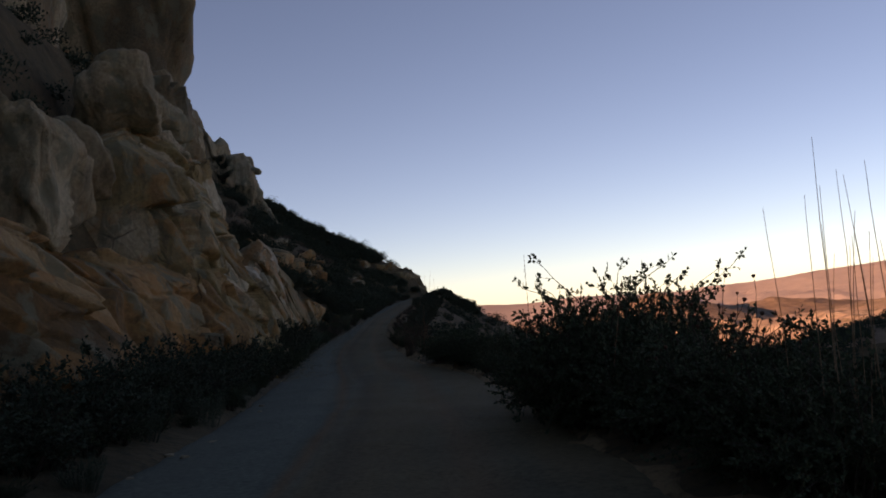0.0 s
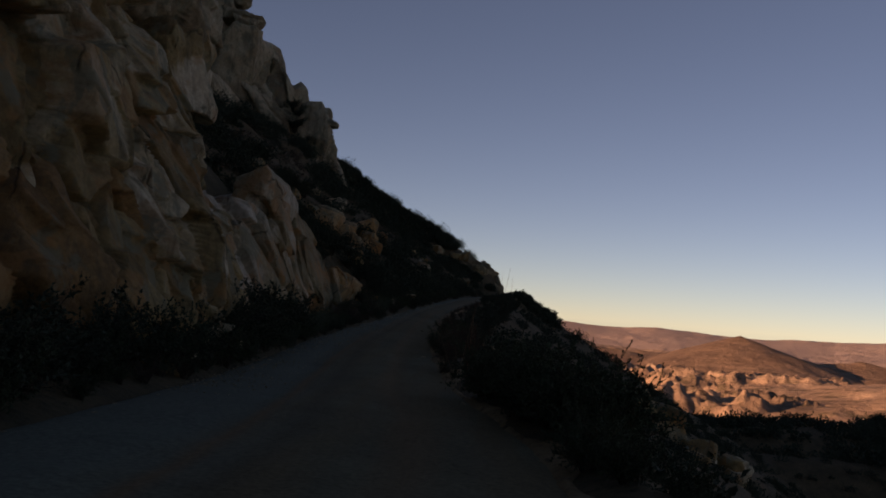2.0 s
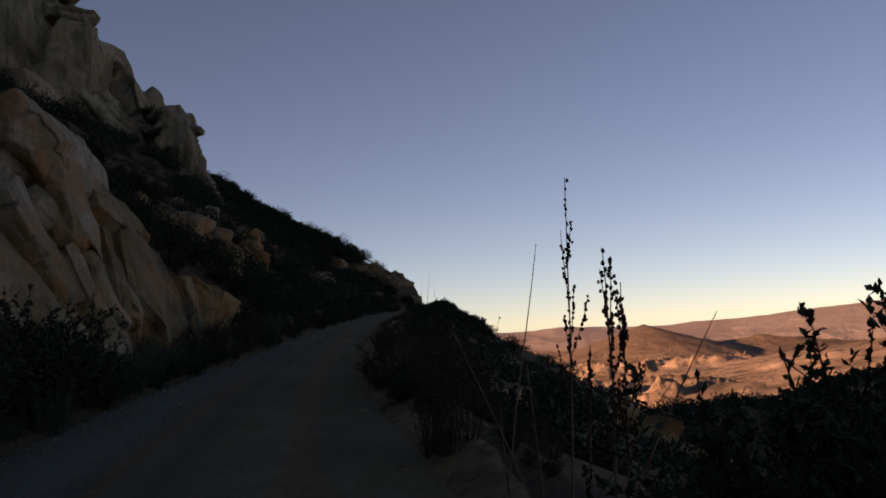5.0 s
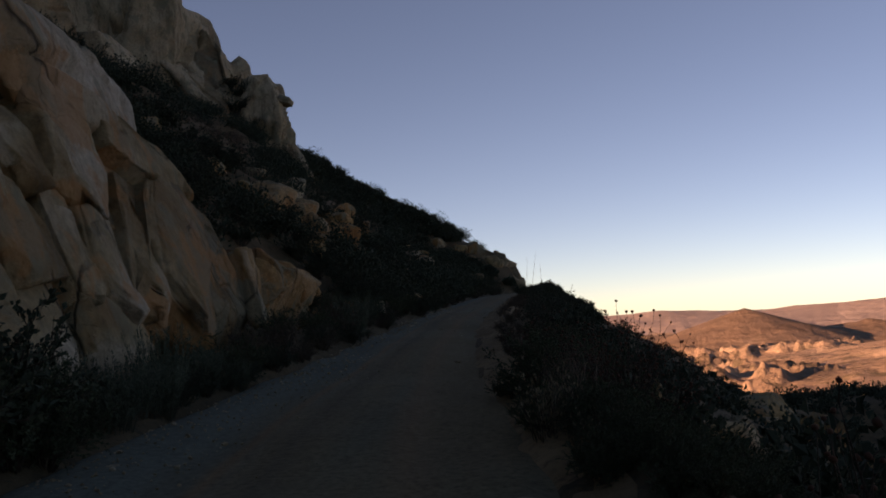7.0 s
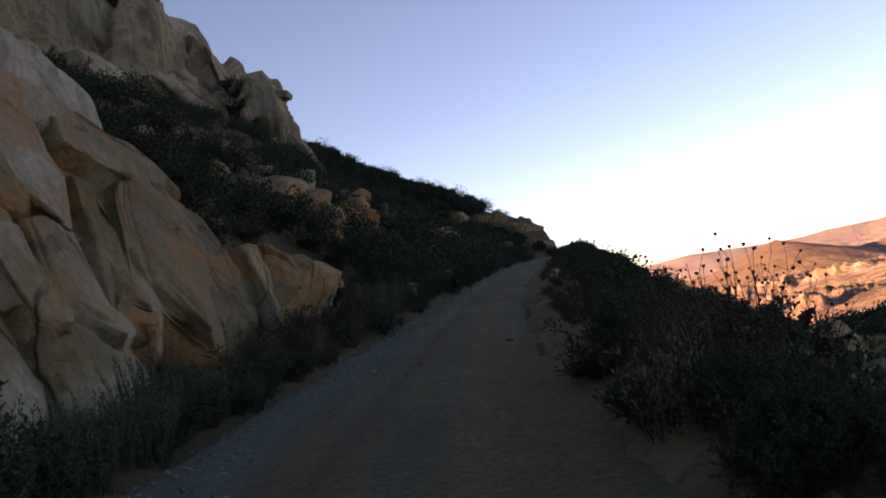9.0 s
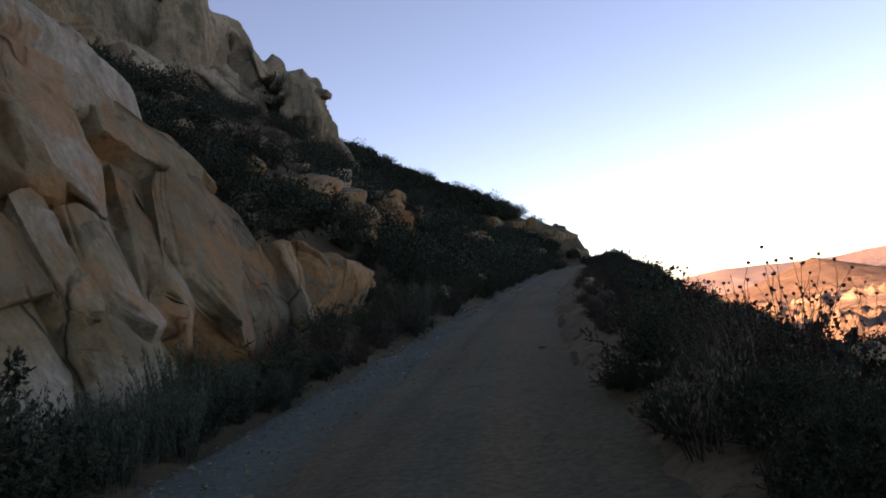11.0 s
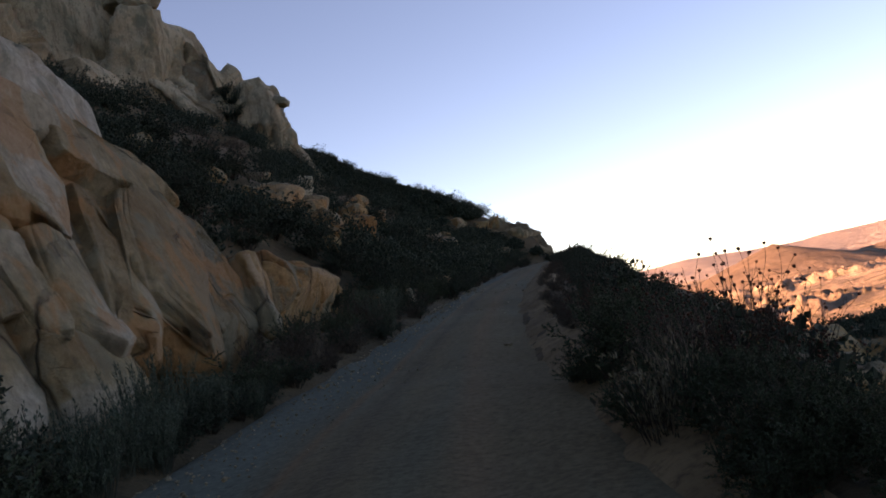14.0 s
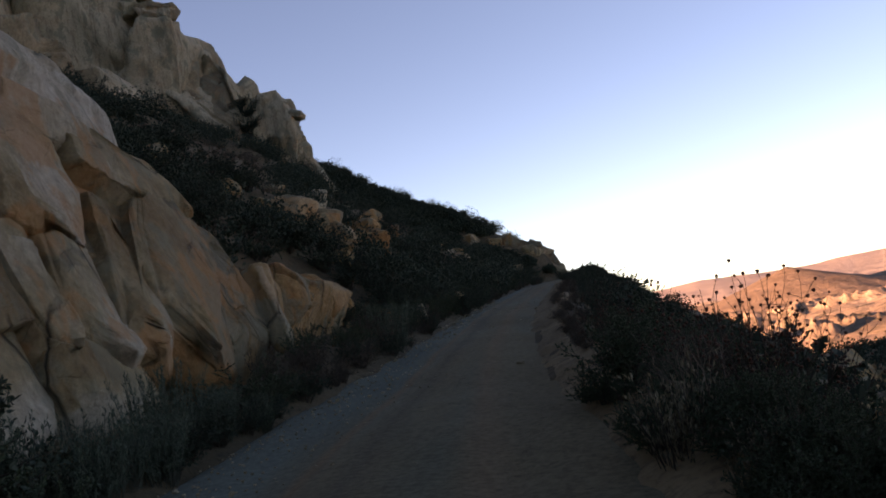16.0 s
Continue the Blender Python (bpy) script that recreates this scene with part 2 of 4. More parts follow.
SOIL = soil_material("dry_hill_soil", (0.055, 0.045, 0.025), (0.115, 0.086, 0.046), (0.036, 0.033, 0.02))


def road_material():
    m, t, b = mat("graded_dirt", 0.95, spec=0.15)
    p = coords(t)
    along = coords(t, (1.0, 0.09, 1.0))
    c = ramp(t, noise_tex(t, p, 0.35, 6, 0.6, 0.3), [(0.35, (0.090, 0.084, 0.050)), (0.68, (0.142, 0.136, 0.082))])
    c = mix(t, "MIX", ramp(t, noise_tex(t, along, 1.1, 4, 0.5), [(0.42, (0, 0, 0)), (0.6, (0.8, 0.8, 0.8))]), c, (0.140, 0.108, 0.056))
    side = t.nodes.new("ShaderNodeAttribute")
    side.attribute_name = "tone"
    edge = math_node(t, "ADD", side.outputs["Fac"], math_node(t, "MULTIPLY", noise_tex(t, along, 0.8, 5, 0.6), 0.5))
    c = mix(t, "MIX", ramp(t, edge, [(0.52, (0.8, 0.8, 0.8)), (0.72, (0, 0, 0))]), c, (0.102, 0.129, 0.104))
    # packed wheel tracks, with redder loose dirt thrown up beside them
    lane = math_node(t, "ADD", side.outputs["Fac"], math_node(t, "MULTIPLY", noise_tex(t, along, 0.6, 3, 0.5), 0.10))
    c = mix(t, "MIX", ramp(t, lane, [(0.40, (0, 0, 0)), (0.43, (0.8, 0.8, 0.8)), (0.46, (0.15, 0.15, 0.15)), (0.70, (0, 0, 0)), (0.76, (0.6, 0.6, 0.6)), (0.84, (0, 0, 0))]), c, (0.185, 0.118, 0.060))
    c = mix(t, "MIX", ramp(t, lane, [(0.48, (0, 0, 0)), (0.53, (0.55, 0.55, 0.55)), (0.60, (0, 0, 0))]), c, (0.075, 0.068, 0.044))
    c = mix(t, "OVERLAY", 0.8, c, ramp(t, noise_tex(t, p, 14, 8, 0.75), [(0.3, (0.2, 0.2, 0.2)), (0.7, (0.8, 0.8, 0.8))]))
    t.links.new(c, b.inputs["Base Color"])
    bumped(t, b, [(noise_tex(t, along, 2.4, 5, 0.5), 0.12, 0.05), (noise_tex(t, p, 1.5, 8, 0.7), 0.3, 0.05), (noise_tex(t, p, 45, 5, 0.7), 0.6, 0.010)])
    return m


def hills_material():
    m, t, b = mat("valley_hills", 0.95, spec=0.1)
    p = coords(t)
    c = ramp(t, noise_tex(t, p, 0.006, 8, 0.62), [(0.36, (0.20, 0.145, 0.10)), (0.52, (0.37, 0.265, 0.18)), (0.66, (0.52, 0.39, 0.27))])
    c = mix(t, "MIX", ramp(t, noise_tex(t, p, 0.035, 8, 0.7), [(0.5, (0, 0, 0)), (0.62, (0.85, 0.85, 0.85))]), c, (0.10, 0.085, 0.055))
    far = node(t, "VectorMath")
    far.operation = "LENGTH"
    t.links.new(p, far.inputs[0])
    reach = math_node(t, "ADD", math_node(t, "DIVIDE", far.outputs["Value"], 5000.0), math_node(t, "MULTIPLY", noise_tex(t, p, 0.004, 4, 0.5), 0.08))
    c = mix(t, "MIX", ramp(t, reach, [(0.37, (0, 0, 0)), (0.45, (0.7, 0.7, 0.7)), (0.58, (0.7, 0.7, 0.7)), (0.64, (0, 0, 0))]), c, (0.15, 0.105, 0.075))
    # from about 3 km outwards, distance haze is put into the base colour
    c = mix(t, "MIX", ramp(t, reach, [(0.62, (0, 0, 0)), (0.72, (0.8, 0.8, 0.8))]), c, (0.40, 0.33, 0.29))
    t.links.new(c, b.inputs["Base Color"])
    bumped(t, b, [(noise_tex(t, p, 0.02, 8, 0.6), 0.8, 14.0), (noise_tex(t, p, 0.1, 6, 0.65), 0.8, 4.0)])
    return m


def leaf_material(name, low, high, rough=0.75):
    m, t, b = mat(name, rough, spec=0.2)
    g = t.nodes.new("ShaderNodeNewGeometry")
    o = t.nodes.new("ShaderNodeObjectInfo")
    f = math_node(t, "ADD", math_node(t, "MULTIPLY", g.outputs["Random Per Island"], 0.7), math_node(t, "MULTIPLY", o.outputs["Random"], 0.3))
    t.links.new(ramp(t, f, [(0.0, low), (1.0, high)]), b.inputs["Base Color"])
    return m


def twig_material(name, low, high):
    m, t, b = mat(name, 0.9, spec=0.15)
    p = coords(t)
    t.links.new(ramp(t, noise_tex(t, p, 9, 5, 0.6), [(0.3, low), (0.7, high)]), b.inputs["Base Color"])
    return m


ROAD = road_material()
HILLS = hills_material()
LEAF_DARK = leaf_material("chaparral_leaf", (0.020, 0.036, 0.018), (0.058, 0.080, 0.042))
LEAF_HILL = leaf_material("hill_leaf", (0.015, 0.028, 0.017), (0.042, 0.058, 0.036))
LEAF_SAGE = leaf_material("sage_leaf", (0.028, 0.048, 0.030), (0.088, 0.118, 0.078))
LEAF_PALE = leaf_material("pale_dry_leaf", (0.070, 0.064, 0.038), (0.19, 0.17, 0.105))
LEAF_DRY = leaf_material("dry_leaf", (0.042, 0.035, 0.026), (0.10, 0.080, 0.056))
SEED = leaf_material("seed_head", (0.045, 0.022, 0.014), (0.10, 0.05, 0.03), 0.95)
TWIG = twig_material("twig_bark", (0.026, 0.021, 0.015), (0.065, 0.052, 0.038))
STRAW = twig_material("dry_stalk", (0.12, 0.085, 0.05), (0.24, 0.18, 0.11))

# ---------------------------------------------------------------- mesh helpers


def mesh_of(name, verts, faces, material, smooth=True):
    me = bpy.data.meshes.new(name)
    v = np.asarray(verts, np.float32)
    f = np.asarray(faces, np.int32)
    k = f.shape[1]
    me.vertices.add(len(v))
    me.vertices.foreach_set("co", v.ravel())
    me.loops.add(f.size)
    me.loops.foreach_set("vertex_index", f.ravel())
    me.polygons.add(len(f))
    me.polygons.foreach_set("loop_start", np.arange(0, f.size, k, dtype=np.int32))
    me.polygons.foreach_set("use_smooth", np.full(len(f), smooth))
    me.update(calc_edges=True)
    me.validate()
    me.materials.append(material)
    return me


def toned(me, values):
    """Stores a value from 0 to 1 at each corner point, by which a material varies its colour."""
    me.attributes.new("tone", "FLOAT", "POINT").data.foreach_set("value", np.asarray(values, np.float32).ravel())
    return me


def thing(name, label, category, at=(0, 0, 0), group="", kind=""):
    ob = new(name)
    ob.location = at
    ob.empty_display_size = 0.2
    return tagged(ob, label, category, group, kind)


def part(name, me, parent, label="", at=None):
    ob = new(name, me)
    ob.parent = parent
    if at is not None:
        ob.matrix_basis = at
    return tagged(ob, label)


def sheet(xs, ys, zs):
    """Vertices and faces of a grid; arrays of shape (rows, columns)."""
    r, c = xs.shape
    v = np.stack([xs, ys, zs], -1).reshape(-1, 3)
    i = np.arange(r * c).reshape(r, c)
    f = np.stack([i[:-1, :-1], i[:-1, 1:], i[1:, 1:], i[1:, :-1]], -1).reshape(-1, 4)
    return v, f


def structure(name, verts, faces, material, label, category, kind="structure"):
    return tagged(new(name, mesh_of(name, verts, faces, material)), label, category, kind=kind)


# ---------------------------------------------------------------- ground, road, valley
def spaced(a, b, fine0, fine1, fine, coarse):
    out, s = [a], a
    while s < b:
        gap = 0 if fine0 <= s <= fine1 else min(abs(s - fine0), abs(s - fine1))
        s += min(coarse, fine + gap * 0.05)
        out.append(s)
    return np.array(out)


gx, gy = np.meshgrid(spaced(-230, 235, -9, 9, 0.25, 4.0), spaced(-160, 235, -45, 40, 0.35, 4.0))
structure("ground", *sheet(gx, gy, height(gx, gy)), SOIL, "dry brown hillside soil above and below the road", "ground")

az = np.radians(np.concatenate([np.arange(-180, -6, 3.0), np.arange(-6, 46, 0.09), np.arange(46, 181, 3.0)]))
rr = 225 * (4800 / 225) ** np.linspace(0, 1, 330)
ra, aa = np.meshgrid(rr, az, indexing="ij")
vx, vy = ra * np.sin(aa), ra * np.cos(aa)
vz = height(vx, vy) - 1.5 * (1 - ease(225, 300, ra))
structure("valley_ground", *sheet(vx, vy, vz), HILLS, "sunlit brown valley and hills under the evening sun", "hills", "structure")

ry = np.arange(-70, 96, 0.25)
across = np.linspace(-1, 1, 41)
rx = road_x(ry)[:, None] + across[None, :] * (road_half(ry)[:, None] + 0.25)
ryy = np.repeat(ry[:, None], len(across), 1)
u = across[None, :] * road_half(ry)[:, None]
rut = -0.045 * np.exp(-((np.abs(u - 0.1) - 0.95) / 0.3) ** 2)
rz = road_z(ry)[:, None] + 0.05 - 0.06 * across[None, :] ** 2 + rut + 0.03 * fbm(flat3(rx, ryy, 1.3), 5, 3).reshape(rx.shape) - 0.22 * ease(0.93, 1.0, np.abs(across))[None, :]
road = structure("road", *sheet(rx, ryy, rz), ROAD, "narrow graded dirt road with shallow wheel ruts", "road")
toned(road.data, 0.5 + 0.5 * np.repeat(across[None, :], len(ry), 0))

# the sandy lip between the road and the drop
vy = np.arange(-45, 90, 0.2)
wide = np.clip(0.34 + 0.4 * fbm(flat3(0 * vy, vy, 2.3), 15, 3), 0.12, 0.7) + 0.45 * ease(8, 11, vy) * ease(45, 35, vy)
out = np.linspace(0, 1, 9)
sx = road_right(vy)[:, None] - 0.45 + (wide[:, None] + 0.45) * out[None, :]
sy = np.repeat(vy[:, None], 9, 1)
sz = np.maximum(height(sx, sy), road_z(sy) - 0.06 - 0.5 * np.maximum(sx - road_right(sy) - 0.4, 0)) + 0.03 + 0.03 * fbm(flat3(sx, sy, 0.5), 19, 3).reshape(sx.shape)
sz = sz - (0.2 * ease(0.85, 1, out) + 0.10 * ease(0.4, 0, out))[None, :]
structure("verge", *sheet(sx, sy, sz), SAND, "sandy crumbling lip along the outer road edge", "verge")
# ---------------------------------------------------------------- rocks
ICO = {}


def ico(level):
    if level not in ICO:
        bm = bmesh.new()
        bmesh.ops.create_icosphere(bm, subdivisions=level, radius=1)
        ICO[level] = (np.array([v.co[:] for v in bm.verts]), np.array([[v.index for v in f.verts] for f in bm.faces]))
        bm.free()
    return ICO[level]


def joint_blocks(p, seeds, rng, lift, tilt, gap, depth, power=2.0, edge=0.0):
    """Relief of jointed stone: each cell round a seed is a facet of its own height and tilt, with an open joint between."""
    one, two = np.full(len(p), 1e9), np.full(len(p), 1e9)
    who, next_ = np.zeros(len(p), int), np.zeros(len(p), int)
    for k, s in enumerate(seeds):
        d = np.sqrt(((p - s) ** 2).sum(1)) if power == 2 else (np.abs(p - s) ** power).sum(1) ** (1 / power)
        closer, second = d < one, d < two
        next_ = np.where(closer, who, np.where(second, k, next_))
        two = np.where(closer, one, np.where(second, d, two))
        who = np.where(closer, k, who)
        one = np.where(closer, d, one)
    rise = rng.uniform(-lift, lift, len(seeds))
    slope = rng.normal(size=seeds.shape) * tilt
    out = rise[who] + ((p - seeds[who]) * slope[who]).sum(1)
    if edge:
        other = rise[next_] + ((p - seeds[next_]) * slope[next_]).sum(1)
        out = out + 0.5 * (1 - ease(0, edge, two - one)) * (other - out)
    return out - depth * (1 - ease(0, gap, two - one)), rng.uniform(0, 1, len(seeds))[who]


def rock_mesh(size, seed, material, level=5, cuts=8, box=0.55, turn=(0, 0, 0), cells=14, rough=1.0, tint=None, trim=(0.76, 0.98)):
    """A weathered block: a rounded box cut by a few planes, jointed, with coarse and fine relief."""
    d, f = ico(level)
    rng = np.random.RandomState(seed)
    p = np.sign(d) * np.abs(d) ** box
    p = p / np.maximum(np.abs(p).max(1, keepdims=True) ** 0.75, 1e-6)
    for _ in range(cuts):
        n = rng.normal(size=3)
        n /= np.linalg.norm(n)
        over = np.maximum(p @ n - rng.uniform(*trim), 0)
        p = p - 0.88 * over[:, None] * n
    s = np.asarray(size, float)
    q = p * s
    scale = s.mean()
    out = d / s
    out /= np.linalg.norm(out, axis=1, keepdims=True)
    o = rng.uniform(-50, 50, 3)
    lump = rough * (0.07 * scale * fbm(q / (scale * 0.9) + o, seed, 3) + 0.045 * scale * fbm(q / (scale * 0.25) + o, seed + 7, 4))
    tone = np.full(len(q), rng.uniform(0.2, 0.8) if tint is None else tint)
    if cells:
        w = p + 0.10 * np.stack([fbm(p * 1.7 + o + k * 5, seed + k, 2) for k in range(3)], 1)
        seeds = rng.uniform(-1, 1, (cells, 3))
        relief, own = joint_blocks(w, seeds, rng, 0.05, 0.12, 0.03, 0.05)
        tone = own if tint is None else tint + 0.35 * (own - 0.5)
        relief = relief if tint is None else 0.6 * relief
        lump = lump + scale * relief
    q = q + out * lump[:, None]
    m = np.array(Euler([radians(a) for a in turn]).to_matrix())
    return toned(mesh_of("rock", q @ m.T, f, material), tone)


def outcrop(name, label, blocks, material, group="", level=5, base=None, box=0.55, cells=14):
    """blocks: centre, half sizes, turn, seed and, where it differs, the stone."""
    base = base or thing(name, label, "rock", blocks[0][0], group)
    for at, size, turn, seed, *stone in blocks:
        me = rock_mesh(size, seed, stone[0] if stone else material, level if max(size) > 1.4 else min(level, 4), box=box, turn=turn, cells=cells)
        part("rock_block", me, base, "", Matrix.Translation(Vector(at) - base.location))
    return base


def face_mesh(y0, y1, x0, lean, top, seed, material, cell=(2.3, 1.6), step=0.07, skew=-0.35, bulge=0.35, foot=-0.6, taper=2.0, tilt=0.24, round_=0.7, gap=0.09, crown=99.0, fissures=(), slab=0.0):
    """A jointed rock face beside the road, from its foot up and back over its crown."""
    rng = np.random.RandomState(seed)
    ys = np.arange(y0, y1, step)
    hs = np.linspace(0, 1.35, int(1.35 * (float(np.max(top(ys))) - foot) / step))
    Y, Hh = np.meshgrid(ys, hs)
    t = top(Y)
    up = np.minimum(Hh, 1)
    back = np.maximum(Hh - 1, 0) / 0.35
    # ends taper into the slope
    end = ease(y0, y0 + 1.5, Y) * ease(y1, y1 - taper, Y)
    Z = foot + (t - foot) * (up - 0.12 * back**2) * (0.25 + 0.75 * end)
    X = x0(Y) - lean * (Z - 0.8) - 4.5 * back**1.3 * 0.9 - 1.6 * (1 - end) - round_ * ease(0.86, 1.0, Hh)
    X = X - 0.8 * ease(1.5, 0.1, Z - float(np.mean(road_z(ys)))) 
    p = np.stack([Y.ravel(), Z.ravel()], 1)
    q = p + np.stack([0.10 * fbm(np.stack([p[:, 0] / 1.3, p[:, 1] / 1.3, 0 * p[:, 0] + k * 9], 1), seed + k, 3) for k in range(2)], 1)
    r = np.stack([q[:, 0] + skew * q[:, 1], q[:, 1] - 0.25 * skew * q[:, 0]], 1)

    def seeds(cy, cz):
        a, b = np.meshgrid(np.arange(r[:, 0].min(), r[:, 0].max() + cy, cy), np.arange(r[:, 1].min(), r[:, 1].max() + cz, cz))
        return np.stack([a.ravel(), b.ravel()], 1) + rng.uniform(-0.5, 0.5, (a.size, 2)) * [cy, cz]

    out, tone = joint_blocks(r, seeds(*cell), rng, bulge, tilt, gap, gap * 5, 5.0, 0.2)
    small, tone2 = joint_blocks(r, seeds(cell[0] * 0.42, cell[1] * 0.5), rng, bulge * 0.4, tilt * 0.9, gap * 0.6, gap * 1.2, 4.0, 0.12)
    out = out + small
    pp = np.stack([p[:, 0], p[:, 1], 0 * p[:, 0]], 1)
    out = out + 0.10 * fbm(pp / 2.6, seed + 20, 2) + 0.018 * fbm(pp / 0.4, seed + 24, 4) - 0.03 * (1 - np.abs(fbm(pp / 0.9, seed + 27, 4))) ** 3
    for ya, za, yb, zb, wide, deep in fissures:
        a, d = np.array([ya, za]), np.array([yb - ya, zb - za])
        w = p + 0.09 * np.stack([fbm(pp / 0.7 + k * 7, seed + 41 + k, 3) for k in range(2)], 1)
        s = np.clip(((w - a) @ d) / (d @ d), 0, 1)
        far = np.linalg.norm(w - a - s[:, None] * d, axis=1)
        out = out - deep * np.exp(-((far / wide) ** 2)) * (0.35 + 0.65 * np.sin(np.pi * np.clip(s, 0.08, 0.92)))
    # one broad plane with faint bedding lines beyond the broken part
    plain = ease(0, 0.5, p[:, 0] - 10.3 - 0.72 * (p[:, 1] - 2.0) + 0.35 * fbm(pp / 1.1, seed + 37, 3)) * (slab > 0)
    bed = (p[:, 1] - 0.42 * p[:, 0] + 0.12 * fbm(pp / 1.4, seed + 39, 2)) / 0.62
    out = out * (1 - 0.70 * plain) + plain * (0.10 * np.abs(bed - np.floor(bed) - 0.5) + 0.10)
    X = X + out.reshape(X.shape) * (1 - 0.5 * back)
    Z = Z + 0.35 * out.reshape(X.shape) * ease(0.85, 1.1, Hh)
    v, f = sheet(X, Y, Z)
    # above a ragged line the crown is paler than the broken face under it
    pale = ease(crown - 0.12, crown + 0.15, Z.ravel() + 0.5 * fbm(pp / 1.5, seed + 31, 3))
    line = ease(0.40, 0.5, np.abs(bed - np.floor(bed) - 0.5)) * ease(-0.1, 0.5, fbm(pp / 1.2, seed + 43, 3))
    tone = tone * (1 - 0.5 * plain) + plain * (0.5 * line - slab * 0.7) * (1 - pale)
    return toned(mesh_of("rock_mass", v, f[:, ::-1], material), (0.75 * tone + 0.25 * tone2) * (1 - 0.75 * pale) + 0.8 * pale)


def knots(at, to):
    return lambda y: np.interp(y, at, to)


# the fractured outcrop beside the road; open cracks run from y, z to y, z, with width and depth
FISSURES = ((11.35, 3.67, 10.02, 3.40, 0.12, 0.30), (10.02, 3.40, 8.57, 2.88, 0.06, 0.22), (8.67, 2.79, 7.96, 1.98, 0.09, 0.30), (9.73, 3.16, 9.71, 2.79, 0.05, 0.20), (10.36, 2.33, 10.27, 1.40, 0.06, 0.24),
            (11.43, 2.94, 11.81, 2.85, 0.06, 0.25), (12.50, 4.94, 13.16, 4.60, 0.05, 0.18), (13.16, 4.60, 11.60, 3.80, 0.05, 0.18), (12.76, 4.44, 11.20, 2.79, 0.04, 0.14), (14.2, 3.9, 13.2, 2.0, 0.04, 0.12), (7.2, 4.4, 8.3, 2.9, 0.06, 0.22))
hero = thing("roadside_outcrop", "fractured tan granite outcrop with orange faces by the road", "rock", (-5, 10, 1))
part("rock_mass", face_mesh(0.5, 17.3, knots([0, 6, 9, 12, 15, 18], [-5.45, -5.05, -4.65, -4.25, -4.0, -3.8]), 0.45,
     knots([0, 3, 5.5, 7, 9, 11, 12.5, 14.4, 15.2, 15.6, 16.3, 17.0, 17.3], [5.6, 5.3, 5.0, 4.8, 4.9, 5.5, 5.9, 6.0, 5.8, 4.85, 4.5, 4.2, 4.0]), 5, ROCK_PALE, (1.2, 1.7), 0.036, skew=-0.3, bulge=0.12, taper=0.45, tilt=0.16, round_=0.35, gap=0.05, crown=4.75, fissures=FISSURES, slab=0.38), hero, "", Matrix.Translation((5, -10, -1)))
# its loosened blocks: centre, half thickness, length and height, turn within the face, stone tone
for n, (at, half, roll, tint, box) in enumerate((
        ((-6.70, 12.4, 5.25), (0.95, 3.2, 0.85), -3, 0.74, 0.5),
        ((-5.80, 11.1, 4.00), (0.48, 0.98, 0.98), -15, 0.50, 0.26),
        ((-5.95, 9.62, 3.85), (0.48, 0.76, 0.62), 6, 0.42, 0.24),
        ((-5.98, 8.35, 3.70), (0.48, 0.66, 0.92), 0, 0.56, 0.24),
        ((-5.56, 8.92, 2.68), (0.45, 0.80, 0.74), 8, 0.42, 0.24),
        ((-5.34, 9.90, 2.50), (0.45, 0.46, 0.88), -6, 0.50, 0.24),
        ((-5.30, 11.02, 2.55), (0.44, 0.80, 1.20), -22, 0.46, 0.22),
        ((-5.12, 12.20, 2.60), (0.40, 0.60, 1.35), -28, 0.34, 0.22),
        ((-5.13, 14.15, 3.00), (0.42, 1.25, 2.2), -42, 0.18, 0.18),
        ((-5.78, 14.2, 4.50), (0.40, 1.85, 0.62), -9, 0.32, 0.22),
        ((-5.20, 8.5, 1.50), (0.45, 1.1, 0.75), 10, 0.46, 0.26),
        ((-4.88, 10.5, 1.35), (0.40, 1.1, 0.62), -8, 0.44, 0.26),
        ((-6.1, 7.1, 2.9), (0.5, 0.95, 1.4), 6, 0.46, 0.28),
        ((-6.6, 8.4, 4.3), (0.6, 1.4, 0.5), -14, 0.6, 0.4))):
    me = rock_mesh(half, 160 + n, ROCK_PALE, 6 if n < 10 else 5, 16, box, (roll, -24, 0), 9, 0.5, tint, (1.0, 1.35))
    part("rock_block", me, hero, "", Matrix.Translation(Vector(at) - hero.location))
outcrop("", "", [
    ((-4.3, 17.0, 2.2), (0.22, 0.36, 1.0), (-32, -20, 0), 16, ROCK_TAN),
    ((-7.6, 16.9, 4.6), (0.7, 0.9, 0.5), (-20, 5, 0), 17, ROCK_TAN),
    ((-7.3, 18.6, 4.3), (0.8, 1.6, 0.4), (-14, 10, 0), 18, ROCK_OCHRE),
    ((-3.9, 9.6, 0.35), (0.35, 0.45, 0.3), (0, 0, 30), 19, ROCK_OCHRE),
], ROCK_OCHRE, base=hero, level=4)
low = thing("low_outcrop", "low orange-brown granite outcrop at the road edge", "rock", (-4.5, 22, 1.5))
part("rock_mass", face_mesh(17.9, 26.4, knots([18, 22, 27], [-3.2, -3.1, -2.8]), 0.5,
     knots([18, 20, 22, 24, 25.3, 26.4], [3.3, 3.3, 3.05, 2.7, 2.3, 1.7]), 8, ROCK_OCHRE, (2.2, 1.7), 0.045, skew=-0.5, foot=0.5, bulge=0.09, taper=0.7, tilt=0.10, round_=0.3, gap=0.05), low, "", Matrix.Translation((4.5, -22, -1.5)))

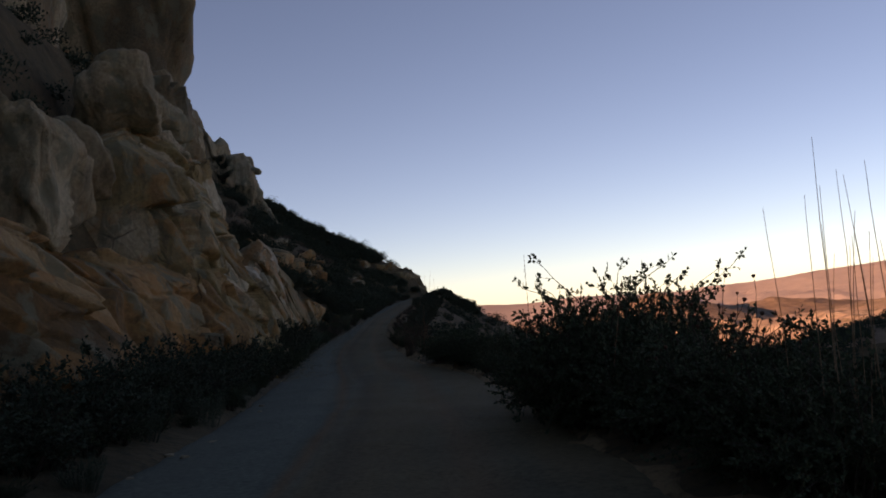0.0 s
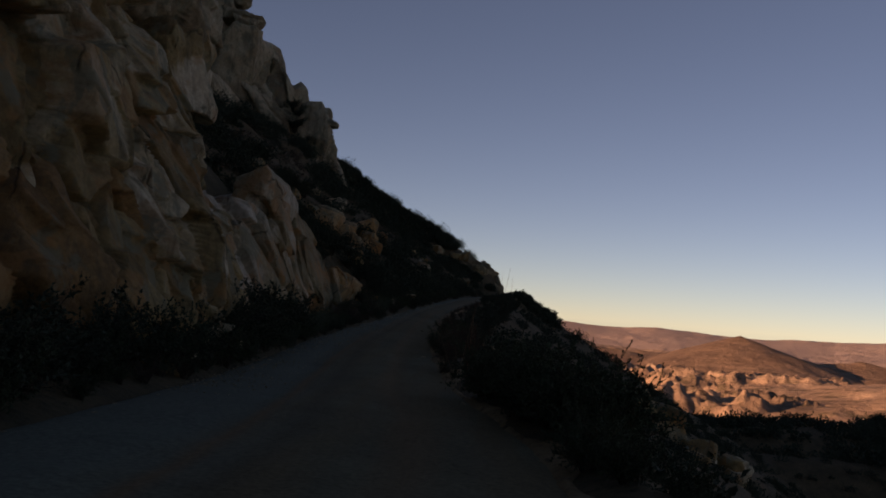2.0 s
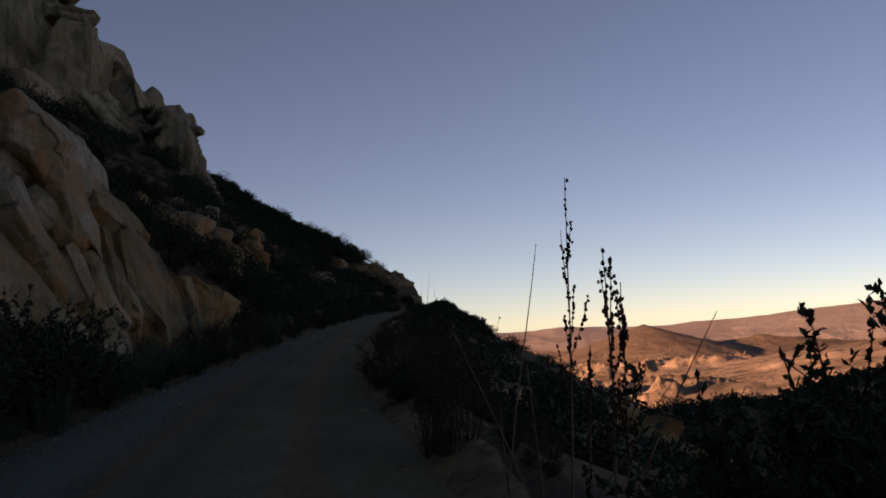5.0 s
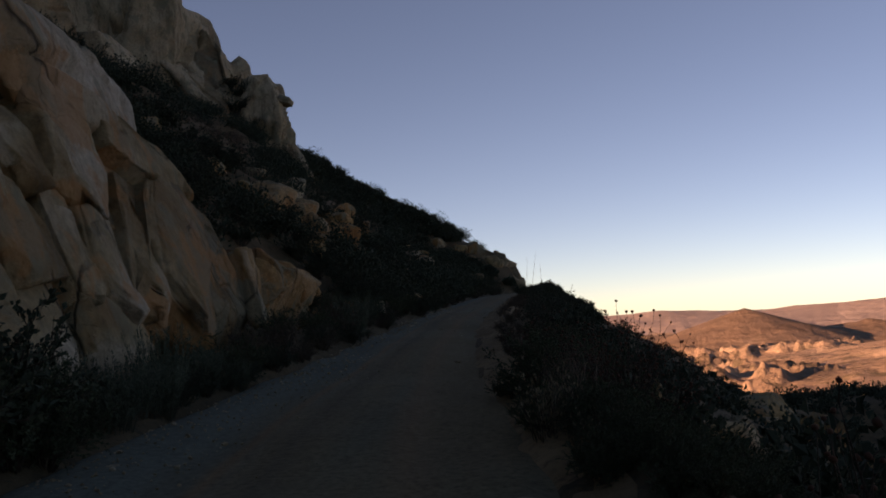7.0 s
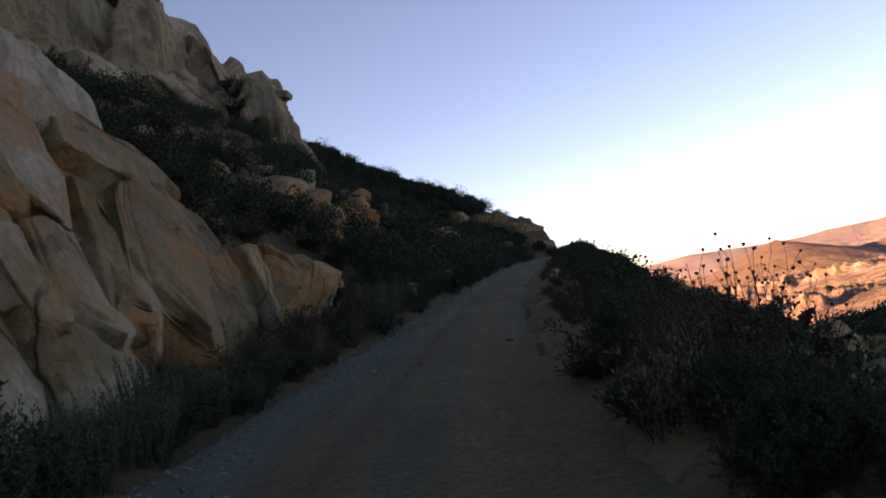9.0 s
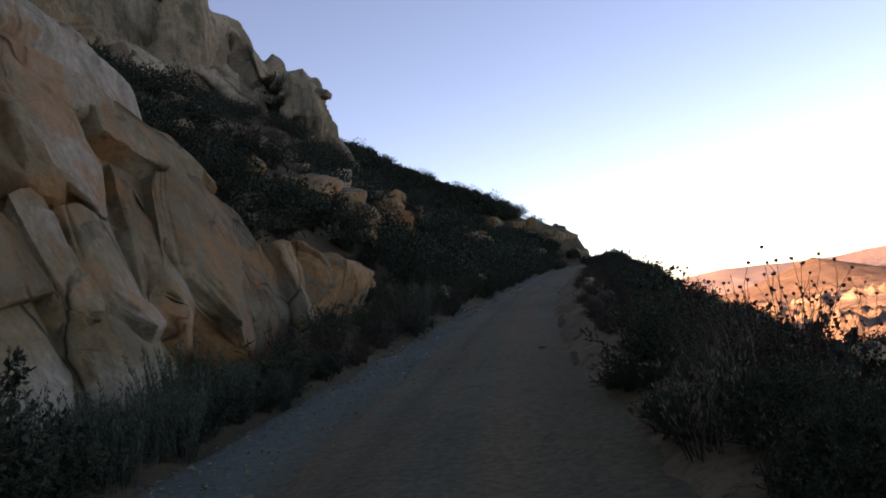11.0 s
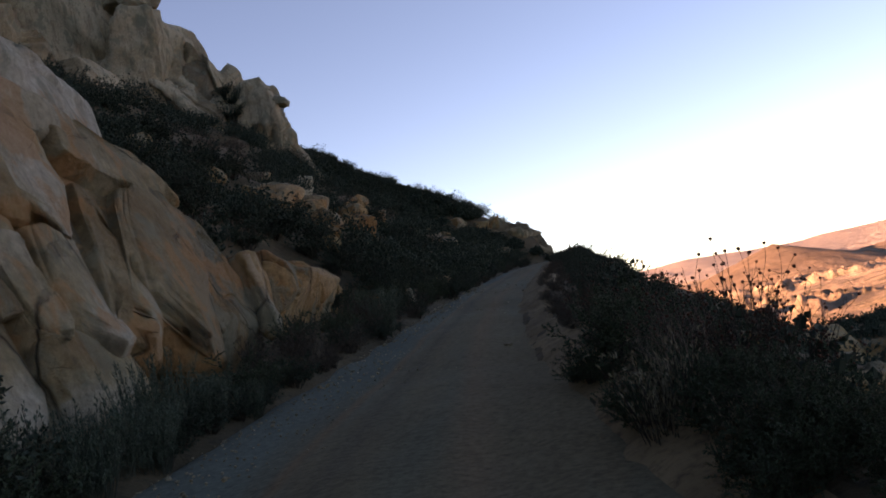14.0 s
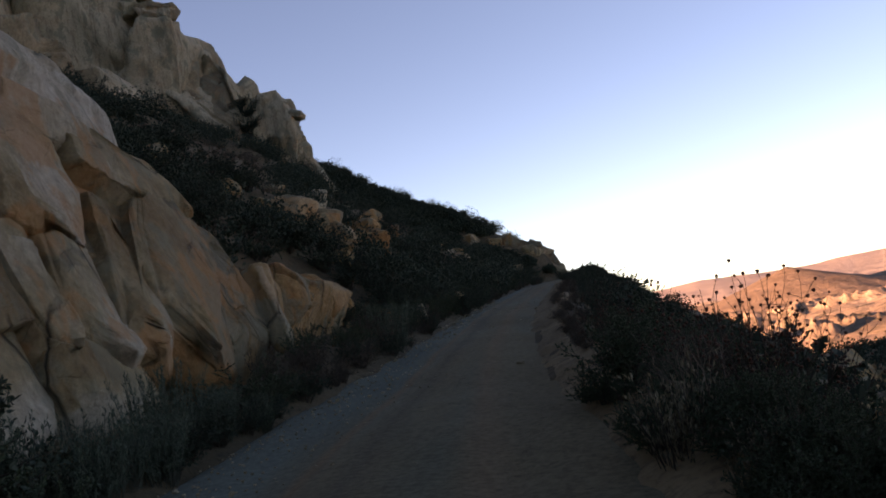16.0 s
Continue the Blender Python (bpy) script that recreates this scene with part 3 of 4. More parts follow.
outcrop("", "", [
    ((-4.9, 23.4, 2.65), (0.35, 0.7, 0.2), (-16, 24, 8), 22),
    ((-3.4, 19.3, 1.2), (0.3, 0.5, 0.4), (0, 10, 20), 23),
    ((-3.2, 24.6, 1.7), (0.3, 0.6, 0.35), (-10, 15, 0), 24),
], ROCK_OCHRE, base=low, level=4)

# the rock face along the first stretch of the road
wall = thing("roadside_cliff", "tall jointed granite face with an ochre foot by the road", "rock", (-5, -15, 1))
part("rock_mass", face_mesh(-44, -3.5, knots([-44, -30, -17, -8, -3], [-4.6, -4.6, -4.5, -4.1, -4.2]), 0.55,
     knots([-44, -34, -26, -19, -12, -7, -3], [4.5, 5.5, 5.0, 4.4, 4.2, 4.6, 4.5]), 3, ROCK_OCHRE, (1.9, 2.7), 0.07, skew=0.3, bulge=0.36, gap=0.11), wall, "ochre lower face", Matrix.Translation((5, 15, -1)))
part("rock_mass", face_mesh(-12, 3.2, knots([-12, -5, 3], [-4.3, -3.9, -4.4]), 0.42,
     knots([-12, -8, -4, 0, 2, 3.2], [8.0, 9.5, 10.5, 9.5, 8.4, 7.0]), 12, ROCK_TAN, (1.7, 2.9), 0.055, bulge=0.34, tilt=0.24, gap=0.10), wall, "", Matrix.Translation((5, 15, -1)))
outcrop("", "", [
    ((-8.2, -19.0, 6.0), (1.5, 1.6, 1.9), (0, -8, 0), 51, ROCK_GREY),
    ((-8.6, -24.5, 6.4), (1.6, 2.0, 1.6), (0, -8, 20), 52, ROCK_GREY),
    ((-8.4, -14.5, 7.2), (1.3, 1.5, 1.2), (0, -8, 40), 53, ROCK_GREY),
    ((-9.2, -6.5, 11.0), (1.6, 1.8, 1.4), (0, -8, 10), 54, ROCK_GREY),
    ((-9.6, -1.5, 11.4), (1.5, 1.7, 1.3), (0, -8, 60), 55, ROCK_GREY),
    ((-10.4, 6.0, 12.2), (1.8, 2.4, 2.0), (0, -8, 0), 56, ROCK_GREY),
    ((-11.2, 11.0, 13.6), (1.8, 2.2, 2.2), (0, -8, 0), 57, ROCK_GREY),
    ((-10.0, 9.0, 9.6), (1.5, 1.8, 1.5), (0, -8, 0), 58, ROCK_TAN),
    ((-8.9, 4.8, 8.6), (1.4, 1.6, 1.5), (0, -8, 0), 59, ROCK_TAN),
    ((-11.5, -26.0, 9.5), (2.0, 2.6, 1.8), (0, -8, 0), 60, ROCK_GREY),
], ROCK_GREY, base=wall)
outcrop("rock_tower", "sheer grey granite tower above the rock face", [
    ((-15.2, 19.5, 22.8), (4.4, 4.2, 10.6), (0, 2, 0), 61),
    ((-21.5, 14.0, 24.0), (4.4, 5.0, 10.0), (0, 2, 20), 62),
    ((-19.0, 2.0, 22.0), (4.6, 6.0, 9.0), (0, 4, 10), 63),
], ROCK_GREY)

# cliff above the slope
outcrop("cliff", "pale grey granite cliff above the brushy slope", [
    ((-28.9, 85.0, 20.5), (6.0, 7.5, 10.5), (0, -6, 0), 31),
    ((-33.2, 84.0, 29.4), (6.6, 7.5, 12.0), (0, -9, 0), 32),
    ((-42.5, 78.0, 30.2), (6.3, 7.5, 11.5), (0, -4, 0), 33),
    ((-36.0, 63.0, 24.0), (4.6, 4.6, 6.0), (0, -4, 30), 38),
    ((-28.5, 54.0, 18.5), (4.6, 4.0, 5.8), (0, -5, 10), 46),
    ((-23.5, 60.0, 16.0), (3.8, 3.6, 4.6), (0, -6, 0), 47),
    ((-27.6, 79.6, 32.6), (1.5, 1.5, 1.0), (0, 0, 8), 34),
    ((-26.6, 79.3, 34.1), (1.0, 1.1, 0.7), (0, 0, 14), 36),
    ((-25.6, 79.2, 32.0), (1.7, 1.6, 0.8), (0, 6, 0), 35),
    ((-22.6, 80.5, 21.5), (1.6, 2.4, 4.2), (0, -34, 0), 37),
], ROCK_GREY, box=0.42, level=6, cells=34)
outcrop("overhang_crag", "granite crag capped by a flat overhanging rock", [
    ((-19.4, 84.0, 16.6), (4.0, 4.0, 7.0), (0, -10, 0), 44),
    ((-21.9, 85.5, 20.0), (3.5, 4.0, 9.2), (0, -9, 15), 48),
    ((-16.4, 83.2, 14.4), (2.6, 3.2, 4.4), (0, -22, 0), 45),
    ((-15.9, 80.7, 21.6), (1.15, 1.1, 0.5), (0, 6, 0), 42),
    ((-16.6, 80.7, 22.4), (0.65, 0.8, 0.45), (0, 8, 0), 43),
], ROCK_GREY, box=0.45, level=6, cells=26)


def on_ground(x, y, up=0.0):
    return (x, y, float(height(np.array([x]), np.array([y]))[0]) + up)


def boulder(x, y, size, seed, stone, label, up=0.15, turn=(0, 0, 0), level=4):
    ob = new("boulder", rock_mesh(size, seed, stone, level, turn=turn, cells=4))
    ob.location = on_ground(x, y, size[2] * up)
    return tagged(ob, label, "boulder", "boulders on the slope")


outcrop("slope_ledge", "grey and orange granite ledge among the brush on the slope", [
    ((-9.2, 43.5, 7.0), (1.2, 1.6, 0.95), (-10, 12, 0), 131, ROCK_GREY),
    ((-8.2, 42.3, 6.5), (1.1, 1.4, 0.75), (-12, 20, 10), 132, ROCK_GREY),
    ((-7.3, 42.0, 5.8), (0.9, 1.1, 0.65), (-10, 16, 0), 133, ROCK_OCHRE),
    ((-6.5, 42.2, 5.5), (0.75, 0.9, 0.6), (-6, 18, 20), 134, ROCK_OCHRE),
    ((-5.6, 42.2, 5.6), (0.7, 0.8, 0.75), (0, 8, 30), 135, ROCK_OCHRE),
    ((-5.9, 42.6, 6.3), (0.5, 0.6, 0.45), (0, 8, 60), 136, ROCK_OCHRE),
], ROCK_OCHRE, level=5)
outcrop("crest_outcrop", "pale weathered granite slabs on the crest of the spur", [
    ((1.9, 91.0, 7.2), (1.9, 1.6, 0.75), (0, 27, 0), 141),
    ((3.5, 91.6, 6.4), (1.2, 1.5, 0.9), (0, 34, 0), 142),
    ((4.7, 91.4, 4.6), (0.8, 1.4, 1.5), (0, -22, 0), 143),
    ((0.2, 90.0, 7.2), (1.2, 1.2, 0.5), (0, 24, 0), 144),
    ((1.4, 88.6, 5.4), (0.9, 1.0, 0.5), (0, 20, 30), 145),
], ROCK_GREY, level=5)
BOULDERS = [(-8.6, 42.5, 1.5), (-6.4, 42.2, 1.5), (2.5, 91, 1.5)]
for n, (x, y, s) in enumerate(((-8.4, 39.4, 0.95), (-7.5, 40.0, 0.7), (-6.7, 39.6, 0.75), (-8.1, 58.6, 1.25), (-6.9, 58.0, 0.9), (-9.8, 40.8, 0.4), (-11.3, 40.7, 0.5), (-1.9, 31.0, 0.35),
                               (-10.9, 53.4, 1.3), (-12.2, 52.0, 0.8), (-1.8, 51.5, 0.5), (-5.6, 33.0, 0.5), (-5.0, 30.0, 0.4), (-3.4, 44.0, 0.5), (-13.6, 38.2, 0.7), (-0.4, 88.5, 0.6), (-2.4, 87.5, 0.6), (-3.5, 50.0, 0.45), (-7.2, 36.0, 0.5),
                               (-6.8, 45.0, 0.5), (-3.2, 66.0, 0.6), (-1.0, 74.0, 0.6), (0.8, 80.0, 0.6), (-4.6, 72.0, 0.6), (2.9, 89.5, 0.7), (0.6, 90.0, 0.7), (-2.6, 60.0, 0.5))):
    boulder(x, y, (s, s * 1.15, s * 0.8), 70 + n, ROCK_OCHRE if n < 5 else ROCK_TAN, "tan granite boulder half buried in the brushy slope", up=0.25, turn=(0, 10, 37 * n))
    BOULDERS.append((x, y, s))
for n, (x, y, s) in enumerate(((16.9, 47.0, 1.7), (14.4, 46.0, 1.5), (19.0, 44.0, 0.9), (20.5, 48.0, 1.0), (22.5, 46.0, 0.8), (12.5, 40.0, 0.6), (24.0, 52.0, 1.2), (18.0, 39.0, 0.7),
                               (2.6, 11.5, 0.4), (2.2, 13.2, 0.3), (3.4, 9.4, 0.35), (26.0, 44.0, 0.9), (10.0, 30.0, 0.6))):
    boulder(x, y, (s, s * 1.1, s * 0.85), 90 + n, ROCK_TAN, "pale granite boulder on the slope below the road", up=0.45, turn=(0, 0, 53 * n))
for n in range(46):
    q = random.Random(n)
    y = q.uniform(-36, 26)
    x = (float(road_left(y)) + q.uniform(0.0, 0.5)) if n % 3 else float(road_right(y)) - q.uniform(0.0, 0.4)
    ob = new("stone", rock_mesh([q.uniform(0.04, 0.09)] * 2 + [0.04], 200 + n % 9, ROCK_GREY, 2, cells=0))
    ob.location = (x, y, float(road_z(y)) - 0.02)
    tagged(ob, "small grey stone lying on the road edge", "stone", "stones along the road edge")


# loose gravel thrown to the inner road edge
rng = np.random.RandomState(17)
bits, (bv, bf) = [], ico(1)
for _ in range(2600):
    y = rng.uniform(-10, 34)
    x = float(road_left(y)) + abs(rng.normal(0.2, 0.75))
    s = rng.uniform(0.006, 0.02) * (1.8 if rng.rand() < 0.06 else 1)
    bits.append(np.concatenate([bv * s * rng.uniform(0.6, 1.3, (len(bv), 1)) * [1, 1, 0.7] + [x, y, float(road_z(y)) + 0.035]]))
fs = np.concatenate([bf + len(bv) * k for k in range(len(bits))])
tagged(new("road_gravel", toned(mesh_of("road_gravel", np.concatenate(bits), fs, ROCK_GREY, False), np.repeat(rng.uniform(0.3, 1.0, len(bits)), len(bv)))), "loose grey gravel along the inner road edge", "gravel", kind="stuff")

# a pale upright stone at the inner edge
ob = new("marker_stone", rock_mesh((0.13, 0.1, 0.3), 222, ROCK_TAN, 3, cells=0))
ob.location = on_ground(-2.1, 22.5, 0.2)
tagged(ob, "small pale upright stone at the road edge", "stone")
# ---------------------------------------------------------------- plants


def join(*meshes):
    """Joins (verts, faces) pairs whose faces have the same number of corners."""
    v, f, n = [], [], 0
    for a, b in meshes:
        v.append(a)
        f.append(np.asarray(b) + n)
        n += len(a)
    return np.concatenate(v), np.concatenate(f)


def tube(points, r0, r1, sides=4):
    """A tapered stem through the points."""
    p = np.asarray(points, float)
    k = len(p)
    d = np.gradient(p, axis=0)
    d /= np.linalg.norm(d, axis=1, keepdims=True) + 1e-9
    a = np.cross(d, [0.31, 0.92, 0.24])
    a /= np.linalg.norm(a, axis=1, keepdims=True) + 1e-9
    b = np.cross(d, a)
    r = np.linspace(r0, r1, k)[:, None, None]
    t = np.arange(sides) * 2 * np.pi / sides
    ring = p[:, None] + r * (a[:, None] * np.cos(t)[None, :, None] + b[:, None] * np.sin(t)[None, :, None])
    i = np.arange(k * sides).reshape(k, sides)
    j = np.roll(i, -1, 1)
    f = np.stack([i[:-1], j[:-1], j[1:], i[1:]], -1).reshape(-1, 4)
    return ring.reshape(-1, 3), f


def leaves(at, way, length, width, rng, cup=0.25):
    """One bent four-cornered leaf at each point."""
    at, n = np.asarray(at), len(at)
    d = way / (np.linalg.norm(way, axis=1, keepdims=True) + 1e-9)
    s = np.cross(d, rng.normal(size=(n, 3)))
    s /= np.linalg.norm(s, axis=1, keepdims=True) + 1e-9
    u = np.cross(d, s)
    L = length * rng.uniform(0.6, 1.3, (n, 1))
    W = width * rng.uniform(0.7, 1.3, (n, 1))
    v = np.stack([at, at + d * L * 0.5 + s * W + u * L * cup, at + d * L, at + d * L * 0.5 - s * W + u * L * cup], 1).reshape(-1, 3)
    return v, np.arange(4 * n).reshape(n, 4)


def bend(start, way, length, rng, curl=0.25, lift=0.0, k=5):
    p, d = [np.asarray(start, float)], np.asarray(way, float) / np.linalg.norm(way)
    for _ in range(k - 1):
        d = d + rng.normal(size=3) * curl * 0.5 + [0, 0, lift]
        d /= np.linalg.norm(d)
        p.append(p[-1] + d * length / (k - 1))
    return np.array(p)


def stuff_part(name, me, parent, label=""):
    """Twigs or leaves of one plant, past counting."""
    ob = part(name, me, parent)
    return tagged(ob, label, kind="stuff")


def shrub(seed, wide=0.7, tall=0.9, tips=34, per=12, leaf=0.05, material=None, name="shrub", label="", side=6, slim=0.3, along=0.7):
    """A woody shrub: stems that fork into side twigs, with leaves set along the twigs."""
    rng = np.random.RandomState(seed)
    stems, at, ways = [], [], []
    for k in range(tips):
        a, e = rng.uniform(0, 2 * np.pi), rng.uniform(0.1, 1.0) ** 0.7
        flat = np.sqrt(1 - e * e * 0.8)
        end = np.array([np.cos(a) * wide * flat, np.sin(a) * wide * flat, tall * e]) * rng.uniform(0.6, 1.08)
        q = bend((end[0] * 0.1, end[1] * 0.1, -0.15), (end[0] * 0.6, end[1] * 0.6, tall), np.linalg.norm(end) * 0.6, rng, 0.2)
        q = np.vstack([q, q[-1] + (end - q[-1]) * 0.5 + rng.normal(size=3) * 0.03, end])
        stems.append(tube(q, 0.011, 0.003, 3))
        twigs = [q[-3:]]
        for _ in range(side):
            i = rng.randint(3, len(q) - 1)
            o = q[i] + (q[i + 1] - q[i]) * rng.uniform(0, 1)
            twigs.append(bend(o, (q[i + 1] - q[i]) / np.linalg.norm(q[i + 1] - q[i]) + rng.normal(size=3) * 0.75 + [0, 0, 0.2], rng.uniform(0.12, 0.30) * (0.4 + 0.6 * wide), rng, 0.3, 0.05, 4))
            stems.append(tube(twigs[-1], 0.0035, 0.0012, 3))
        for p in twigs:
            m = max(int(per * rng.uniform(0.6, 1.4)), 2)
            t = np.sort(rng.uniform(0.1, 1.0, m)) * (len(p) - 1.001)
            i = t.astype(int)
            at.append(p[i] + (p[i + 1] - p[i]) * (t - i)[:, None] + rng.normal(size=(m, 3)) * 0.004)
            way = p[-1] - p[0]
            ways.append(way / np.linalg.norm(way) * along + rng.normal(size=(m, 3)) * 0.6)
    base = thing(name, label, "shrub", group="shrubs by the road")
    stuff_part("branchwork", mesh_of("branchwork", *join(*stems), TWIG), base, "thin brown twigs")
    stuff_part("foliage", mesh_of("foliage", *leaves(np.concatenate(at), np.concatenate(ways), leaf, leaf * slim, rng, 0.12), material or LEAF_DARK, False), base)
    return base


def sage(seed, wide=0.45, tall=0.75, stems_n=105, label="", material=None):
    """A clump of upright stems with small pale leaves along them."""
    rng = np.random.RandomState(seed)
    stems, at, ways = [], [], []
    for _ in range(stems_n):
        a, r = rng.uniform(0, 6.3), wide * np.sqrt(rng.uniform(0, 1))
        p = bend((np.cos(a) * r * 0.55, np.sin(a) * r * 0.55, -0.1), (np.cos(a) * r * 0.6, np.sin(a) * r * 0.6, tall), tall * rng.uniform(0.6, 1.15), rng, 0.12, 0.05)
        stems.append(tube(p, 0.005, 0.002, 3))
        t = rng.uniform(0.25, 1, 30) * (len(p) - 1)
        i = np.minimum(t.astype(int), len(p) - 2)
        at.append(p[i] + (p[i + 1] - p[i]) * (t - i)[:, None])
        ways.append(rng.normal(size=(30, 3)) * 0.45 + [0, 0, 1.0])
    base = thing("sage_clump", label or "silvery sage clump with upright stems at the road edge", "shrub", group="sage clumps at the road edge")
    stuff_part("branchwork", mesh_of("branchwork", *join(*stems), SAGE_STEM), base)
    stuff_part("foliage", mesh_of("foliage", *leaves(np.concatenate(at), np.concatenate(ways), 0.055, 0.006, rng), material or LEAF_SAGE, False), base)
    return base


def seed_shrub(seed, wide=0.55, tall=1.1, stems_n=30, heads=2.0, label=""):
    """Thin forked stems that carry round, dark, dried seed heads."""
    rng = np.random.RandomState(seed)
    stems, balls, at, ways = [], [], [], []
    bv, bf = ico(1)
    for _ in range(stems_n):
        a, r = rng.uniform(0, 6.3), wide * np.sqrt(rng.uniform(0, 1))
        p = bend((np.cos(a) * r * 0.2, np.sin(a) * r * 0.2, -0.1), (np.cos(a) * r, np.sin(a) * r, tall), tall * rng.uniform(0.55, 1.12), rng, 0.16, 0.02, 6)
        stems.append(tube(p, 0.006, 0.002, 3))
        for _ in range(1 + rng.poisson(heads)):
            i = rng.randint(3, 6)
            q = bend(p[i], p[i] - p[i - 1] + rng.normal(size=3) * 0.1, rng.uniform(0.03, 0.2), rng, 0.2, 0.02, 3)
            stems.append(tube(q, 0.003, 0.0015, 3))
            balls.append((q[-1], rng.uniform(0.009, 0.017)))
        at.append(p[rng.randint(0, 4, 12)] + rng.normal(size=(12, 3)) * 0.03)
        ways.append(rng.normal(size=(12, 3)) + [0, 0, 0.6])
    base = thing("seed_head_shrub", label or "dry wild buckwheat with dark round seed heads", "shrub", group="dry seed head shrubs")
    stuff_part("branchwork", mesh_of("branchwork", *join(*stems), TWIG), base, "thin dry stems")
    ball = mesh_of("seed_head", bv * rng.uniform(0.8, 1.2, (len(bv), 1)), bf, SEED)
    for c, r in balls:
        part("seed_head", ball, base, "", Matrix.Translation(c) @ Matrix.Scale(r, 4))
    stuff_part("foliage", mesh_of("foliage", *leaves(np.concatenate(at), np.concatenate(ways), 0.05, 0.008, rng), LEAF_DRY, False), base)
    return base


def tall_stalk(seed, tall=1.8, arms=3, beads=True, lean=0.06, label="", whorls=15, thick=0.008):
    """A tall dry stalk with whorls of dried flowers along its upper part."""
    rng = np.random.RandomState(seed)
    bv, bf = ico(1)
    base = thing("tall_stalk", label or "tall dry flower stalk standing at the road edge", "plant", group="tall dry stalks")
    main = bend((0, 0, -0.1), (lean, 0.02, 1), tall, rng, 0.035, 0.0, 9)
    part("stem", mesh_of("stem", *tube(main, thick, thick * 0.3, 4), STRAW), base)
    lines = [(main, 0.42)]
    for _ in range(arms):
        i = rng.randint(3, 7)
        w = rng.normal(size=3) * [0.16, 0.16, 0.0] + (main[i + 1] - main[i]) / np.linalg.norm(main[i + 1] - main[i])
        q = bend(main[i], w, tall * rng.uniform(0.10, 0.24), rng, 0.07, 0.08, 6)
        part("side_stem", mesh_of("side_stem", *tube(q, 0.005, 0.002, 3), STRAW), base)
        lines.append((q, 0.2))
    for line, first in lines if beads else ():
        n = int(whorls * (2.4 if line is main else 1.4))
        for t in np.linspace(first, 0.99, n) * (len(line) - 1):
            i = min(int(t), len(line) - 2)
            c = line[i] + (line[i + 1] - line[i]) * (t - i) + rng.normal(size=3) * 0.007
            if rng.rand() < 0.3:
                continue
            lump = bv * rng.uniform(0.5, 1.3, (len(bv), 1)) * [0.011, 0.011, 0.015]
            part("flower_whorl", mesh_of("flower_whorl", lump, bf, SEED, False), base, "", Matrix.Translation(c))
    return base


def arching_shrub(seed, tall=1.6, wide=0.9, branches=11, label=""):
    """A few long arching branches that carry oblong leaves in small sprays."""
    rng = np.random.RandomState(seed)
    base = thing("arching_shrub", label or "open shrub of long arching branches with oblong dark leaves", "shrub", group="arching shrubs")
    at, ways, twigs = [], [], []
    for _ in range(branches):
        a = rng.uniform(0, 6.3)
        out = np.array([np.cos(a), np.sin(a), 0]) * wide * rng.uniform(0.3, 1.0)
        k = np.linspace(0, 1, 10)[:, None]
        high = tall * rng.uniform(0.6, 1.05)
        p = out * (0.25 * k + 0.85 * k**2.2) + np.array([0, 0, 1]) * (high * (1.35 * k - 0.38 * k**2.6) - 0.1) + np.cumsum(rng.normal(size=(10, 3)) * 0.014 * tall, 0)
        part("branch", mesh_of("branch", *tube(p, 0.010, 0.003, 4), TWIG), base)
        for i in range(3, 10):
            for _ in range(1 if i < 9 else 2):
                way = (p[i] - p[i - 1]) / np.linalg.norm(p[i] - p[i - 1]) + rng.normal(size=3) * 0.75
                t = bend(p[i], way, rng.uniform(0.07, 0.2), rng, 0.2, 0.04, 4)
                twigs.append(tube(t, 0.003, 0.0015, 3))
                n = rng.randint(5, 9)
                pick = rng.randint(1, 4, n)
                at.append(t[pick] + rng.normal(size=(n, 3)) * 0.008)
                ways.append((t[-1] - t[0]) / np.linalg.norm(t[-1] - t[0]) + rng.normal(size=(n, 3)) * 0.65)
    stuff_part("branchwork", mesh_of("branchwork", *join(*twigs), TWIG), base)
    stuff_part("foliage", mesh_of("foliage", *leaves(np.concatenate(at), np.concatenate(ways), 0.048, 0.018, rng, 0.12), LEAF_DARK, False), base)
    return base


def blade_shrub(seed, wide=0.26, tall=0.8, stems_n=22, label=""):
    """Upright stems with pale, narrow, upward-pointing leaves towards their tips."""
    rng = np.random.RandomState(seed)
    stems, at, ways = [], [], []
    for _ in range(stems_n):
        a, r = rng.uniform(0, 6.3), wide * np.sqrt(rng.uniform(0, 1))
        p = bend((np.cos(a) * r * 0.5, np.sin(a) * r * 0.5, -0.1), (np.cos(a) * r * 0.8, np.sin(a) * r * 0.8, tall), tall * rng.uniform(0.6, 1.1), rng, 0.12, 0.03, 7)
        stems.append(tube(p, 0.006, 0.0025, 3))
        for i in (2, 3, 4, 5, 6):
            n = rng.randint(2, 5)
            at.append(np.repeat(p[i][None], n, 0) + rng.normal(size=(n, 3)) * 0.012)
            ways.append((p[i] - p[i - 1]) / np.linalg.norm(p[i] - p[i - 1]) + rng.normal(size=(n, 3)) * 0.33)
    base = thing("blade_shrub", label or "dry shrub with pale narrow upright leaves on dark stems", "shrub", group="pale bladed shrubs")
    stuff_part("branchwork", mesh_of("branchwork", *join(*stems), TWIG), base)
    stuff_part("foliage", mesh_of("foliage", *leaves(np.concatenate(at), np.concatenate(ways), 0.055, 0.010, rng, 0.1), LEAF_PALE, False), base)
    return base


